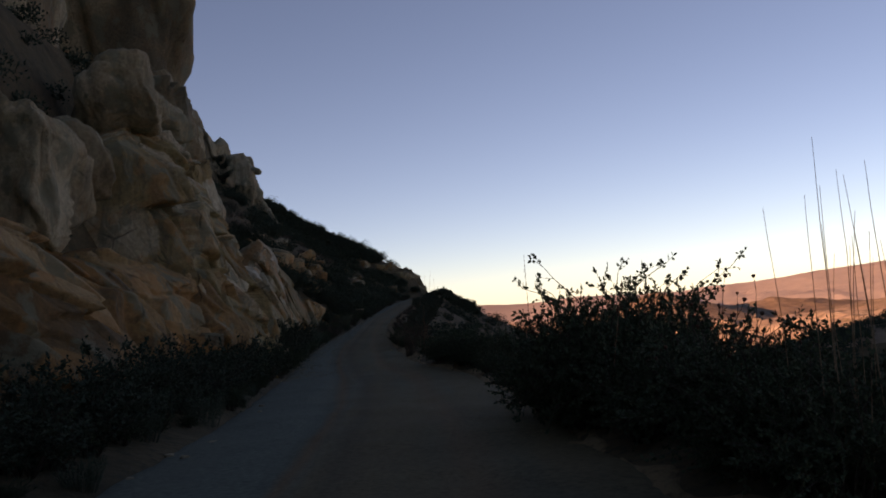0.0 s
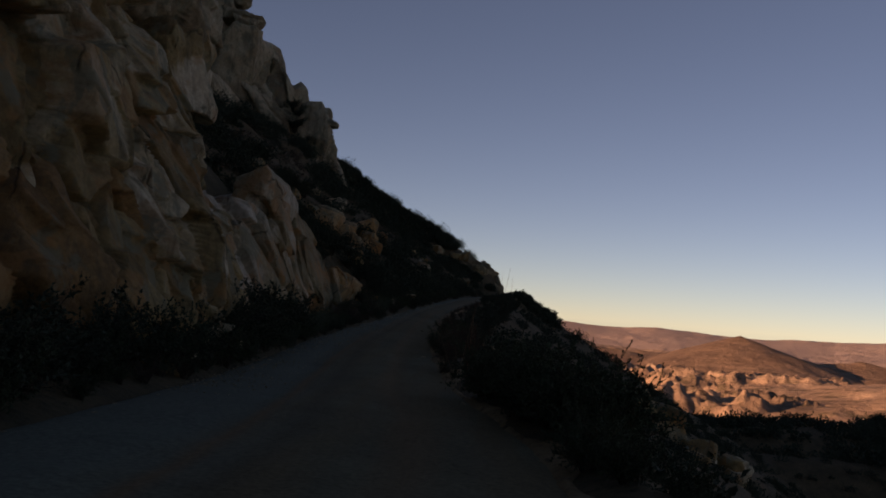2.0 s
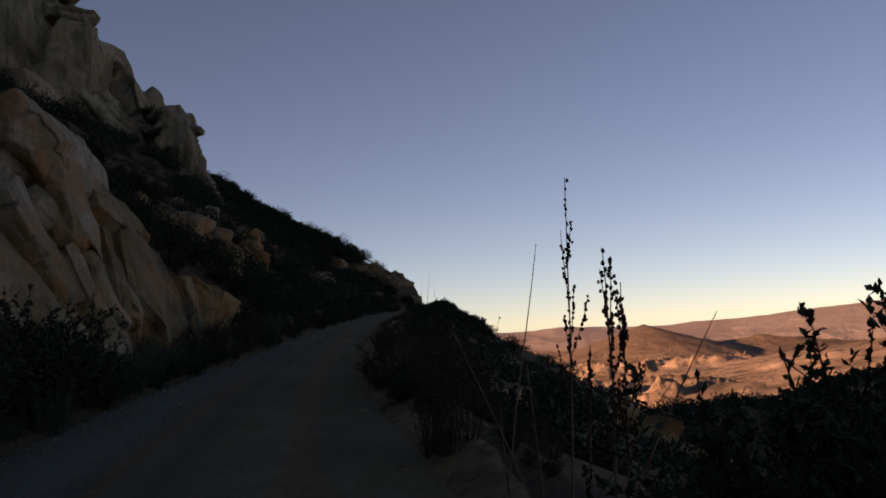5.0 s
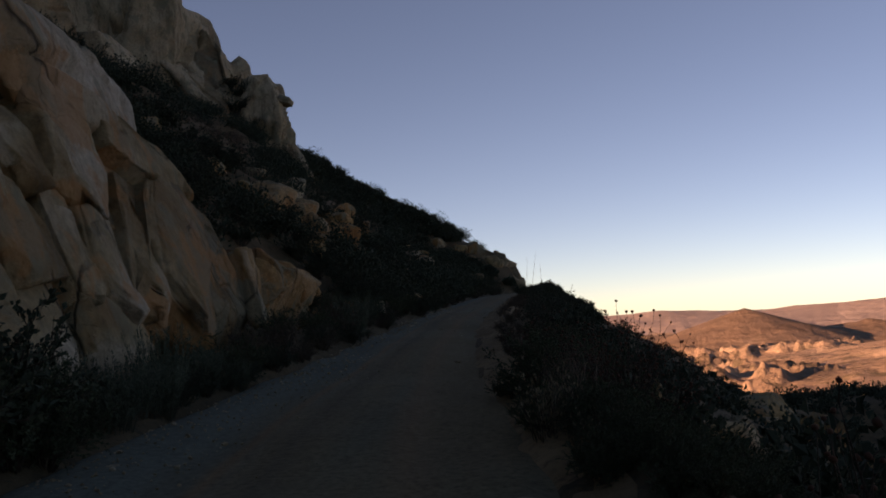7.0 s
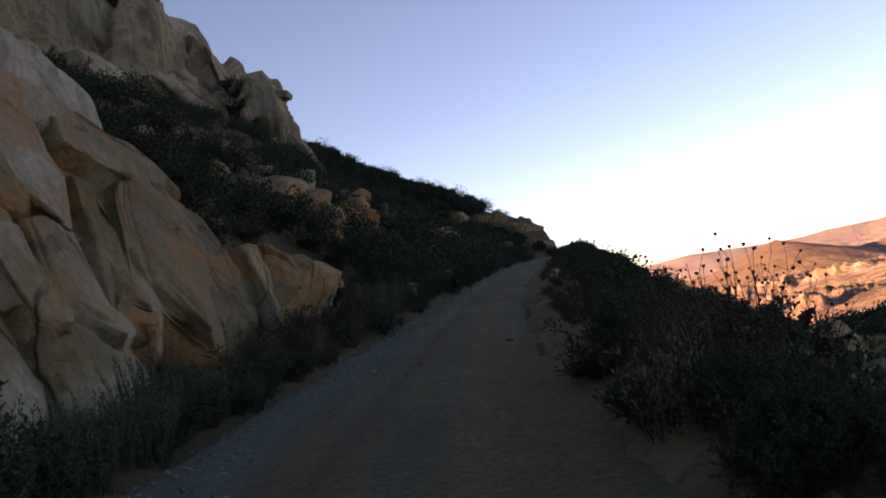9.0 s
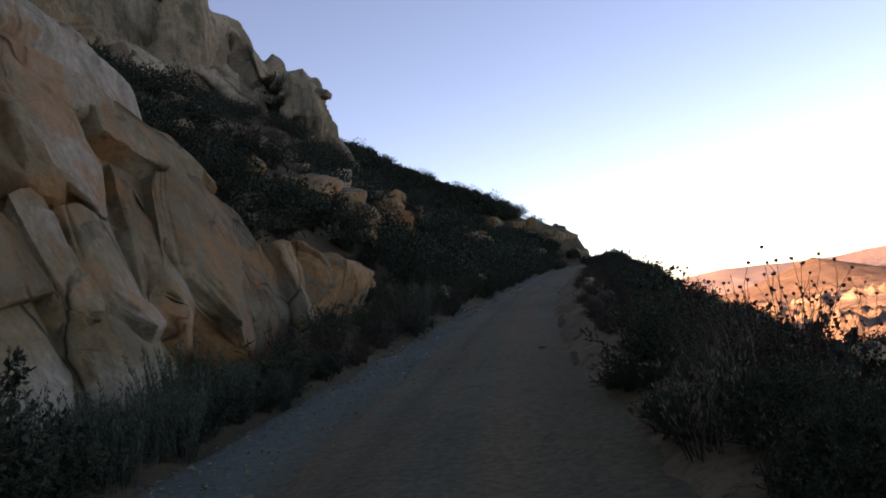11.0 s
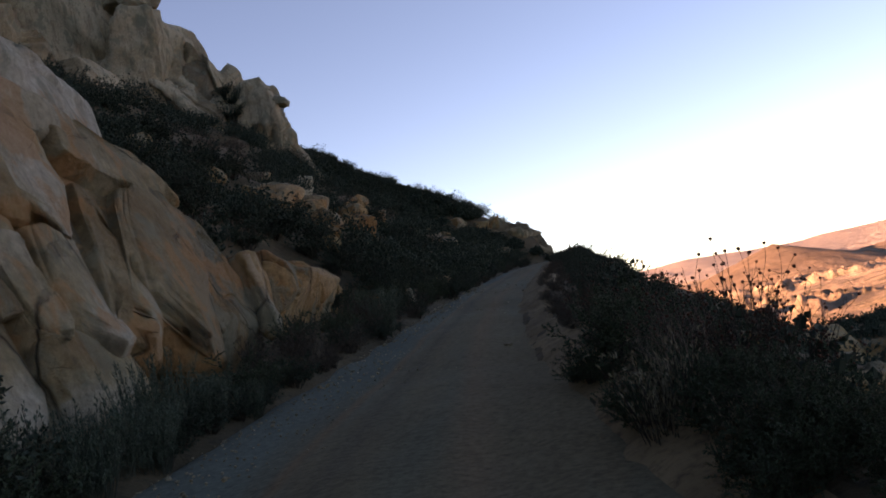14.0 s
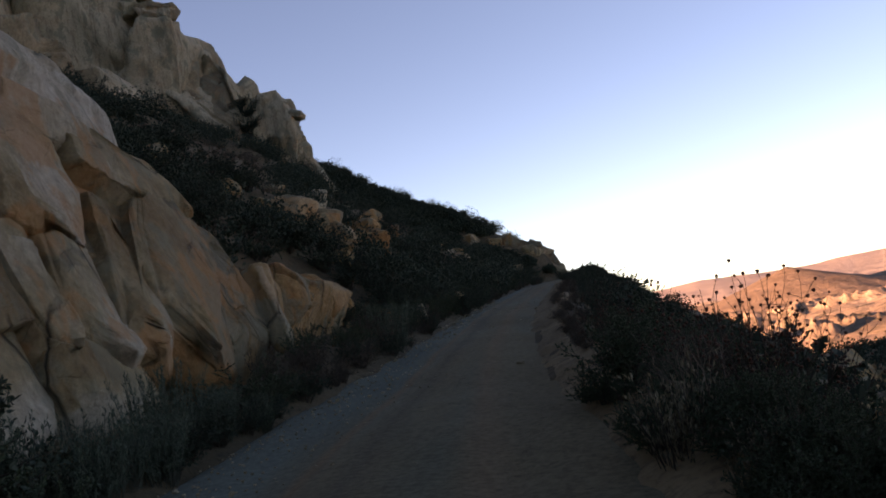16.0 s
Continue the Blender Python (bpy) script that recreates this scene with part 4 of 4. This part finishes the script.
def bare_shrub(seed, wide=0.7, tall=1.0, label=""):
    """A leafless shrub of pale forking twigs."""
    rng = np.random.RandomState(seed)
    stems, mains = [], []

    def grow(p, way, length, r, depth):
        q = bend(p, way, length, rng, 0.22, 0.05, 4)
        (mains if depth == 3 else stems).append(tube(q, r, r * 0.55, 3))
        if depth:
            for _ in range(2):
                grow(q[rng.randint(2, 4)], q[-1] - q[-2] + rng.normal(size=3) * 0.11 * length * 1.4, length * rng.uniform(0.55, 0.8), r * 0.6, depth - 1)

    for _ in range(18):
        a, s = rng.uniform(0, 6.3), rng.uniform(0.2, 1.0)
        grow((np.cos(a) * 0.06, np.sin(a) * 0.06, -0.1), (np.cos(a) * wide * s, np.sin(a) * wide * s, tall), tall * 0.5, 0.008, 3)
    base = thing("bare_shrub", label or "leafless shrub with pale grey forking twigs", "shrub", group="bare shrubs")
    stuff_part("branchwork", mesh_of("branchwork", *join(*stems), twigs_pale), base)
    for s in mains:
        part("stem", mesh_of("stem", *s, twigs_pale), base)
    return base


twigs_pale = twig_material("pale_twig", (0.06, 0.05, 0.038), (0.15, 0.125, 0.095))


SAGE_STEM = twig_material("sage_stem", (0.04, 0.05, 0.035), (0.10, 0.11, 0.08))
PLACED = set()


def plant(proto, x, y, size=1.0, turn=0.0, tall=1.0, up=0.0):
    """Stands proto on the ground, or a copy of it where proto stands already."""
    m = Matrix.Translation(on_ground(x, y, up)) @ Matrix.Rotation(turn, 4, "Z") @ Matrix.Diagonal((size, size, size * tall, 1))
    if proto not in PLACED:
        PLACED.add(proto)
        proto.matrix_basis = m
        return proto
    ob = copy_thing(proto, Matrix())
    ob.matrix_basis = m
    return ob


DARK = [shrub(300 + k, 0.62 + 0.06 * k, 0.85 + 0.08 * (k % 3), 42, 17, 0.037, label="dark green chaparral shrub with small leaves") for k in range(4)]
HILL = [shrub(330 + k, 0.7, 0.9, 40, 14, 0.045, LEAF_HILL, "chaparral_bush", label="dense dark chaparral bush on the rocky slope") for k in range(3)]
DRY = [shrub(320 + k, 0.5, 0.7, 30, 6, 0.032, LEAF_DRY, "dry_shrub", label="half-dry brown brush with sparse leaves") for k in range(3)]
ARCH = [arching_shrub(340 + k) for k in range(2)]
BLADE = [blade_shrub(350 + k) for k in range(2)]
SAGE = [sage(360 + k, 0.42 + 0.05 * k, 0.72 + 0.05 * k) for k in range(3)]
SEEDY = [seed_shrub(380 + k, 0.5 + 0.06 * k, 1.05) for k in range(3)]
SPIKY = [seed_shrub(390 + k, 0.26, 1.3, 15, 3.0) for k in range(2)]
BARE = [bare_shrub(400 + k) for k in range(2)]

q = random.Random(21)
# left edge, in front of the rock
y = -37.0
while y < 62:
    x = float(road_left(y)) - q.uniform(0.15, 0.7)
    near = 7.2 < y < 11
    kind = SAGE if (near and q.random() < 0.55) or q.random() < 0.22 else DRY if 13 < y < 22 or q.random() < 0.3 else DARK
    plant(kind[q.randrange(len(kind))], x, y, q.uniform(0.4, 1.15) * (0.9 if near else 0.85), q.uniform(0, 6.3), q.uniform(0.7, 1.25))
    y += q.uniform(0.5, 1.0) if 6 < y < 22 else q.uniform(0.7, 1.3)
for x, y, s in ((-4.0, 5.6, 1.1), (-4.2, 4.4, 1.2), (-4.4, 6.6, 0.9), (-3.9, -4, 1.2), (-4.0, -7.5, 1.3), (-4.2, -11, 1.2), (-3.8, -15, 1.2), (-4.1, -19, 1.3), (-4.2, -23, 1.2), (-4.0, -27, 1.3), (-4.1, 1.0, 1.1)):
    plant(DARK[q.randrange(4)], x + 0.2, y, s, q.uniform(0, 6.3))
y = -40.0
while y < 4.5:
    plant(HILL[q.randrange(3)], float(road_left(y)) - q.uniform(0.7, 1.4), y, q.uniform(1.0, 1.75), q.uniform(0, 6.3), q.uniform(0.75, 1.1))
    y += q.uniform(0.55, 1.2)
for x, y, s in ((-5.2, 27.5, 1.3), (-4.6, 28.6, 1.1), (-6.0, 28.5, 1.4), (-5.4, 30.2, 1.2), (-4.2, 30.5, 0.9), (-6.6, 26.5, 1.4), (-7.2, 29.5, 1.3), (-6.4, 31.8, 1.2), (-5.2, 18.0, 1.0), (-5.9, 19.0, 1.2), (-5.6, 20.8, 1.0), (-6.6, 21.5, 1.4), (-7.4, 23.5, 1.5), (-6.2, 24.2, 1.2), (-8.2, 26.0, 1.5)):
    plant(HILL[q.randrange(3)], x, y, s, q.uniform(0, 6.3))
for x, y, s in ((-4.25, 5.3, 1.75), (-4.35, 4.1, 1.9), (-4.4, 2.8, 2.0), (-4.3, 6.5, 1.35), (-4.4, 1.4, 1.9), (-4.35, -0.2, 1.8), (-4.3, -1.8, 1.7)):
    plant(HILL[q.randrange(3)], x, y, s, q.uniform(0, 6.3))
for k in range(16):
    y = 23.5 + 0.5 * k
    plant(HILL[k % 3], float(road_left(y)) - q.uniform(1.2, 3.4), y, q.uniform(0.7, 1.15), q.uniform(0, 6.3))
# brush that closes the inner road edge farther on
y = 26.0
while y < 84:
    plant((HILL + DRY)[q.randrange(6)], float(road_left(y)) - q.uniform(0.0, 1.3), y, q.uniform(0.45, 1.0), q.uniform(0, 6.3), q.uniform(0.7, 1.1))
    y += q.uniform(0.4, 0.8)
for k in range(9):
    y = 6.2 + k * 0.62
    plant(HILL[k % 3], float(road_left(y)) - q.uniform(0.15, 0.5), y, q.uniform(0.35, 0.62), q.uniform(0, 6.3))
for k in range(7):
    y = 6.9 + k * 0.65
    plant(SAGE[k % 3], float(road_left(y)) - q.uniform(0.3, 1.1), y, q.uniform(0.6, 1.05), q.uniform(0, 6.3), q.uniform(0.8, 1.3))
for k in range(14):
    y = 13 + k * 0.75
    plant((DRY + DARK)[k % 7], float(road_left(y)) - q.uniform(0.7, 1.4), y, q.uniform(0.5, 0.85), q.uniform(0, 6.3))
# right edge: each row's plants reach a given height over the road
def plant_to(proto, x, y, top, widest=1.35):
    z = float(height(np.array([x]), np.array([y]))[0])
    s = max((float(road_z(y)) + top - z) / 0.95, 0.35)
    w = min(s, widest)
    plant(proto, x, y, w, q.uniform(0, 6.3), s / w)


for y0, y1, step, top, kinds, out in ((-37, -32, 0.30, 1.2, DARK, (0.3, 1.5)), (-33, -31, 0.25, 1.2, DARK, (0.25, 2.0)), (-31, -27.6, 0.11, 1.65, DARK, (0.05, 1.9)), (-27.5, -24.5, 0.3, 0.75, DARK, (0.3, 2.0)), (-24.5, -17, 1.0, 0.5, DARK + DRY, (0.5, 1.5)),
                                      (-17, -13, 0.45, 0.7, DARK, (0.3, 1.0)), (-13, -5.5, 0.28, 1.24, DARK, (0.45, 1.4)), (-5, 3.5, 0.8, 0.42, DARK + DRY, (0.6, 1.8)), (3.5, 4.5, 0.2, 0.42, DARK, (0.12, 1.0)), (4.5, 6.6, 0.2, 0.36, DARK, (0.65, 1.2)), (6.6, 9, 0.2, 0.42, DARK, (0.12, 1.0)), (9, 15, 0.5, 0.4, DRY, (0.5, 0.9)),
                                      (6.0, 9, 0.3, 0.28, DARK, (0.7, 1.4)), (9, 15, 0.26, 0.42, DARK + DARK + DRY[:1], (1.0, 1.7)), (4, 14, 0.5, 0.05, DARK, (1.3, 2.2)), (4, 14, 0.6, -0.6, DARK, (2.0, 3.6)), (15, 40, 0.5, 0.3, DRY, (0.4, 1.0)), (15, 40, 0.55, 0.42, HILL + DRY, (1.1, 2.2)), (40, 78, 1.7, 0.7, HILL, (0.4, 2.2))):
    y = y0
    while y < y1:
        plant_to(kinds[q.randrange(len(kinds))], float(road_right(y)) + q.uniform(*out), y, top * q.uniform(0.8, 1.15))
        y += step * q.uniform(0.6, 1.4)
for x, y, top in ((4.75, -25.2, 2.6), (4.85, -24.5, 2.75), (5.1, -25.2, 2.3), (3.9, -24.4, 1.4), (4.6, -28.8, 1.9), (5.1, -28.0, 1.8), (5.4, -29.4, 1.5)):
    z = on_ground(x, y)[2]
    plant(ARCH[q.randrange(2)], x, y, (float(road_z(y)) + top - z) / 1.65, q.uniform(0, 6.3))
for x, y, s in ((0.95, 9.0, 0.8), (1.25, 9.9, 0.75), (1.35, 10.6, 0.7)):
    plant(DARK[q.randrange(4)], x, y, s, q.uniform(0, 6.3))
for x, y, top in ((1.0, 4.4, 0.35), (1.25, 4.0, 0.35), (1.5, 4.6, 0.4), (1.15, 5.0, 0.4), (1.7, 5.2, 0.4), (1.9, 4.2, 0.3), (1.45, 3.6, 0.3), (1.4, 5.6, 0.45), (2.1, 5.0, 0.3), (1.75, 3.9, 0.3)):
    plant_to(DARK[q.randrange(4)], x + 0.3, y, top)
for k in range(16):
    y = 11 + k * 0.75
    plant((HILL + DRY)[k % 6], float(road_left(y)) - q.uniform(0.05, 0.5), y, q.uniform(0.3, 0.6), q.uniform(0, 6.3))
# the plants that stand out against the valley
for x, y, s in ((1.75, 7.6, 1.05), (2.0, 8.3, 1.1), (2.3, 7.9, 1.0), (1.55, 8.6, 0.9), (1.9, 8.0, 1.1), (2.05, 8.4, 1.0), (1.2, 11.5, 0.7), (1.0, 12.6, 0.7), (3.9, -33.0, 1.5), (4.2, -28.0, 1.4)):
    plant(SEEDY[q.randrange(3)], x, y, s, q.uniform(0, 6.3))
for x, y, s in ((1.42, -0.5, 0.95), (1.5, 0.0, 1.0), (1.66, -0.2, 0.9), (1.4, 0.4, 0.8), (1.24, -0.1, 0.85), (1.32, 0.2, 0.9), (1.36, -0.3, 0.8)):
    plant(SPIKY[0] if y < 0 else SPIKY[1], x, y, s, q.uniform(0, 6.3))
for x, y, s in ((0.86, 6.0, 0.85), (0.98, 6.2, 0.9), (1.04, 5.1, 0.45), (1.2, 5.2, 0.48)):
    plant(BLADE[q.randrange(2)], x, y, s, q.uniform(0, 6.3))
for x, y, s in ((1.12, 5.8, 0.45), (1.3, 5.9, 0.5), (1.25, 5.45, 0.42), (1.45, 5.5, 0.5), (1.2, 4.9, 0.4), (1.4, 4.9, 0.45), (1.6, 5.2, 0.5), (1.1, 4.5, 0.35), (1.3, 4.4, 0.4), (1.55, 4.6, 0.45), (1.5, 6.1, 0.5), (1.05, 4.9, 0.3)):
    plant(DARK[q.randrange(4)], x, y, s, q.uniform(0, 6.3))
for x, y, s in ((1.25, 6.9, 0.75), (1.35, 5.2, 0.45)):
    plant(BARE[q.randrange(2)], x, y, s, q.uniform(0, 6.3))
for k, (x, y, tall, arms, beads) in enumerate(((1.67, -2.6, 2.0, 0, False), (1.88, -4.0, 2.28, 7, True), (1.9, -5.05, 1.75, 7, True), (2.0, -4.9, 1.55, 7, True), (1.75, -4.9, 1.3, 2, True), (1.5, -4.6, 1.1, 1, False), (1.68, -4.4, 1.2, 1, False),
                                               (3.42, -23.7, 2.75, 1, True), (3.35, -24.0, 1.7, 2, True), (3.9, -23.4, 1.8, 2, True), (4.15, -23.6, 1.9, 1, True), (4.4, -23.2, 1.5, 3, True), (3.1, -31.5, 1.9, 1, True), (3.4, -29.0, 1.7, 2, True),
                                               (4.9, 75.0, 3.0, 0, False), (5.4, 75.5, 3.4, 0, False), (6.1, 74.5, 2.9, 0, False))):
    ob = tall_stalk(420 + k, tall, arms, beads, thick=0.02 if y > 50 else 0.008, lean= {0: 0.18, 1: 0.06, 7: 0.0}.get(k, q.uniform(-0.12, 0.16)))
    ob.location = on_ground(x, y)
for x, y, lean in ((1.45, -4.7, 0.75), (1.75, -4.4, -0.35), (2.1, -4.2, 0.5)):
    ob = tall_stalk(int(440 + 10 * lean), 1.5, 0, False, lean, label="bent dry stalk leaning over the road edge")
    ob.location = on_ground(x, y)
for k in range(26):
    ob = tall_stalk(450 + k, q.uniform(1.7, 2.5), 0, False, q.uniform(-0.05, 0.12), thick=0.005, label="tall straw-coloured dry stalk at the road edge")
    ob.location = on_ground(3.45 + q.uniform(0, 0.65), -36.6 + q.uniform(-0.6, 0.8))

for proto in DARK + HILL + DRY + ARCH + BLADE + SAGE + SEEDY + BARE:
    if proto not in PLACED:
        y = q.uniform(-34, -26)
        plant(proto, float(road_right(y)) + q.uniform(0.8, 1.8), y)


def brush(name, label, spots, leaf, per, material, seed):
    """Far brush, too dense to count: one mesh of leaf tufts on short stems."""
    rng = np.random.RandomState(seed)
    at, ways = [], []
    spots = np.array(spots)
    for (x, y, s), z in zip(spots, height(spots[:, 0], spots[:, 1])):
        n = int(per * s)
        d = rng.normal(size=(n, 3))
        d /= np.linalg.norm(d, axis=1, keepdims=True)
        d[:, 2] = np.abs(d[:, 2])
        lobes = rng.normal(size=(5, 3)) * [0.5, 0.5, 0.25]
        r = rng.uniform(0.45, 1.05, (n, 1))
        p = d * r * [s * 0.55, s * 0.55, s * 0.62] + lobes[rng.randint(0, 5, n)] * s * 0.5
        p[:, 2] = np.abs(p[:, 2])
        at.append(p + [x, y, z - 0.05])
        ways.append(d + rng.normal(size=(n, 3)) * 0.7 + [0, 0, 0.4])
    return tagged(new(name, mesh_of(name, *leaves(np.concatenate(at), np.concatenate(ways), leaf, leaf * 0.36, rng), material, False)), label, "brush", kind="stuff")


# dense shrubs that grow from the ledges of the cliff
for x, y, z, s in ((-20.3, 60.0, 16.2, 2.6), (-20.9, 58.5, 16.4, 2.4), (-19.3, 59.0, 15.4, 2.4), (-18.3, 58.5, 14.6, 2.2), (-17.4, 58.5, 14.0, 2.0), (-19.4, 79.5, 20.2, 2.4), (-19.3, 80.0, 21.6, 2.0), (-18.7, 79.3, 18.2, 2.4),
                   (-20.0, 80.4, 22.8, 1.6), (-18.0, 79.0, 16.8, 2.2), (-24.6, 51.5, 19.4, 1.6), (-21.9, 49.5, 17.2, 1.8), (-20.5, 49.5, 16.0, 2.0), (-19.0, 48.0, 14.6, 2.0), (-17.0, 45.0, 12.4, 2.0)):
    ob = plant(HILL[q.randrange(3)], x, y, s, q.uniform(0, 6.3), q.uniform(0.8, 1.2))
    ob.location.z = z

# larger shrubs that stand singly on the slope above the road
for k in range(44):
    y = q.uniform(18, 48)
    x = float(road_left(y)) - q.uniform(1.5, 12) - (4.0 if y < 26 else 0)
    if 34 < y < 44 and -10.5 < x < -4.5:
        x -= 6
    plant(HILL[k % 3], x, y, q.uniform(0.9, 2.0), q.uniform(0, 6.3), q.uniform(0.7, 1.0))


def spots(count, x0, x1, y0, y1, size, seed, test):
    r, out = random.Random(seed), []
    while len(out) < count:
        x, y = r.uniform(x0, x1), r.uniform(y0, y1)
        if test(x, y) and not any(abs(x - a + 0.2) < s * 1.5 and -s * 2.5 < y - b < s * 1.6 for a, b, s in BOULDERS):
            out.append((x, y, r.uniform(*size)))
    return out


patchy = lambda x, y: float(vnoise(np.array([[x / 4.0, y / 6.0, 3.3]]), 77)[0]) > -0.12 or y > 80
slope_test = lambda x, y: x < float(road_left(min(y, 92))) - 0.8 and (y > 19 or x < -9.5)
brush("hillside_brush", "dense dark chaparral covering the hillside above the road", spots(640, -30, 7, 18, 97, (0.6, 2.1), 5, lambda x, y: slope_test(x, y) and patchy(x, y) and not (y < 28 and x > -6.5)), 0.13, 420, LEAF_HILL, 6)
brush("hillside_dry_brush", "scattered grey-brown dry brush on the hillside", spots(380, -18, 4, 18, 90, (0.3, 0.8), 7, lambda x, y: slope_test(x, y) and not patchy(x, y)), 0.09, 160, LEAF_DRY, 8)
brush("ledge_brush", "dark brush growing on the rock ledges", spots(230, -20, -6.5, -40, 22, (0.6, 1.4), 9, lambda x, y: True), 0.14, 190, LEAF_HILL, 10)
brush("nose_brush", "dark brush along the crest of the spur", spots(420, -20, 12, 86, 95, (0.45, 1.2), 11, lambda x, y: not -0.5 < x < 6.2 or (y < 91 and x < 4.5)), 0.24, 420, LEAF_HILL, 12)
brush("downhill_brush", "dark chaparral on the slope below the road", spots(1700, 2, 75, -40, 110, (0.5, 1.5), 13, lambda x, y: x > float(road_right(y)) + 1.8), 0.16, 150, LEAF_HILL, 14)
brush("spur_brush", "dark chaparral on the shaded spur across the gully", spots(2600, 50, 235, 90, 330, (2.0, 4.5), 15, lambda x, y: True), 0.7, 34, LEAF_HILL, 16)
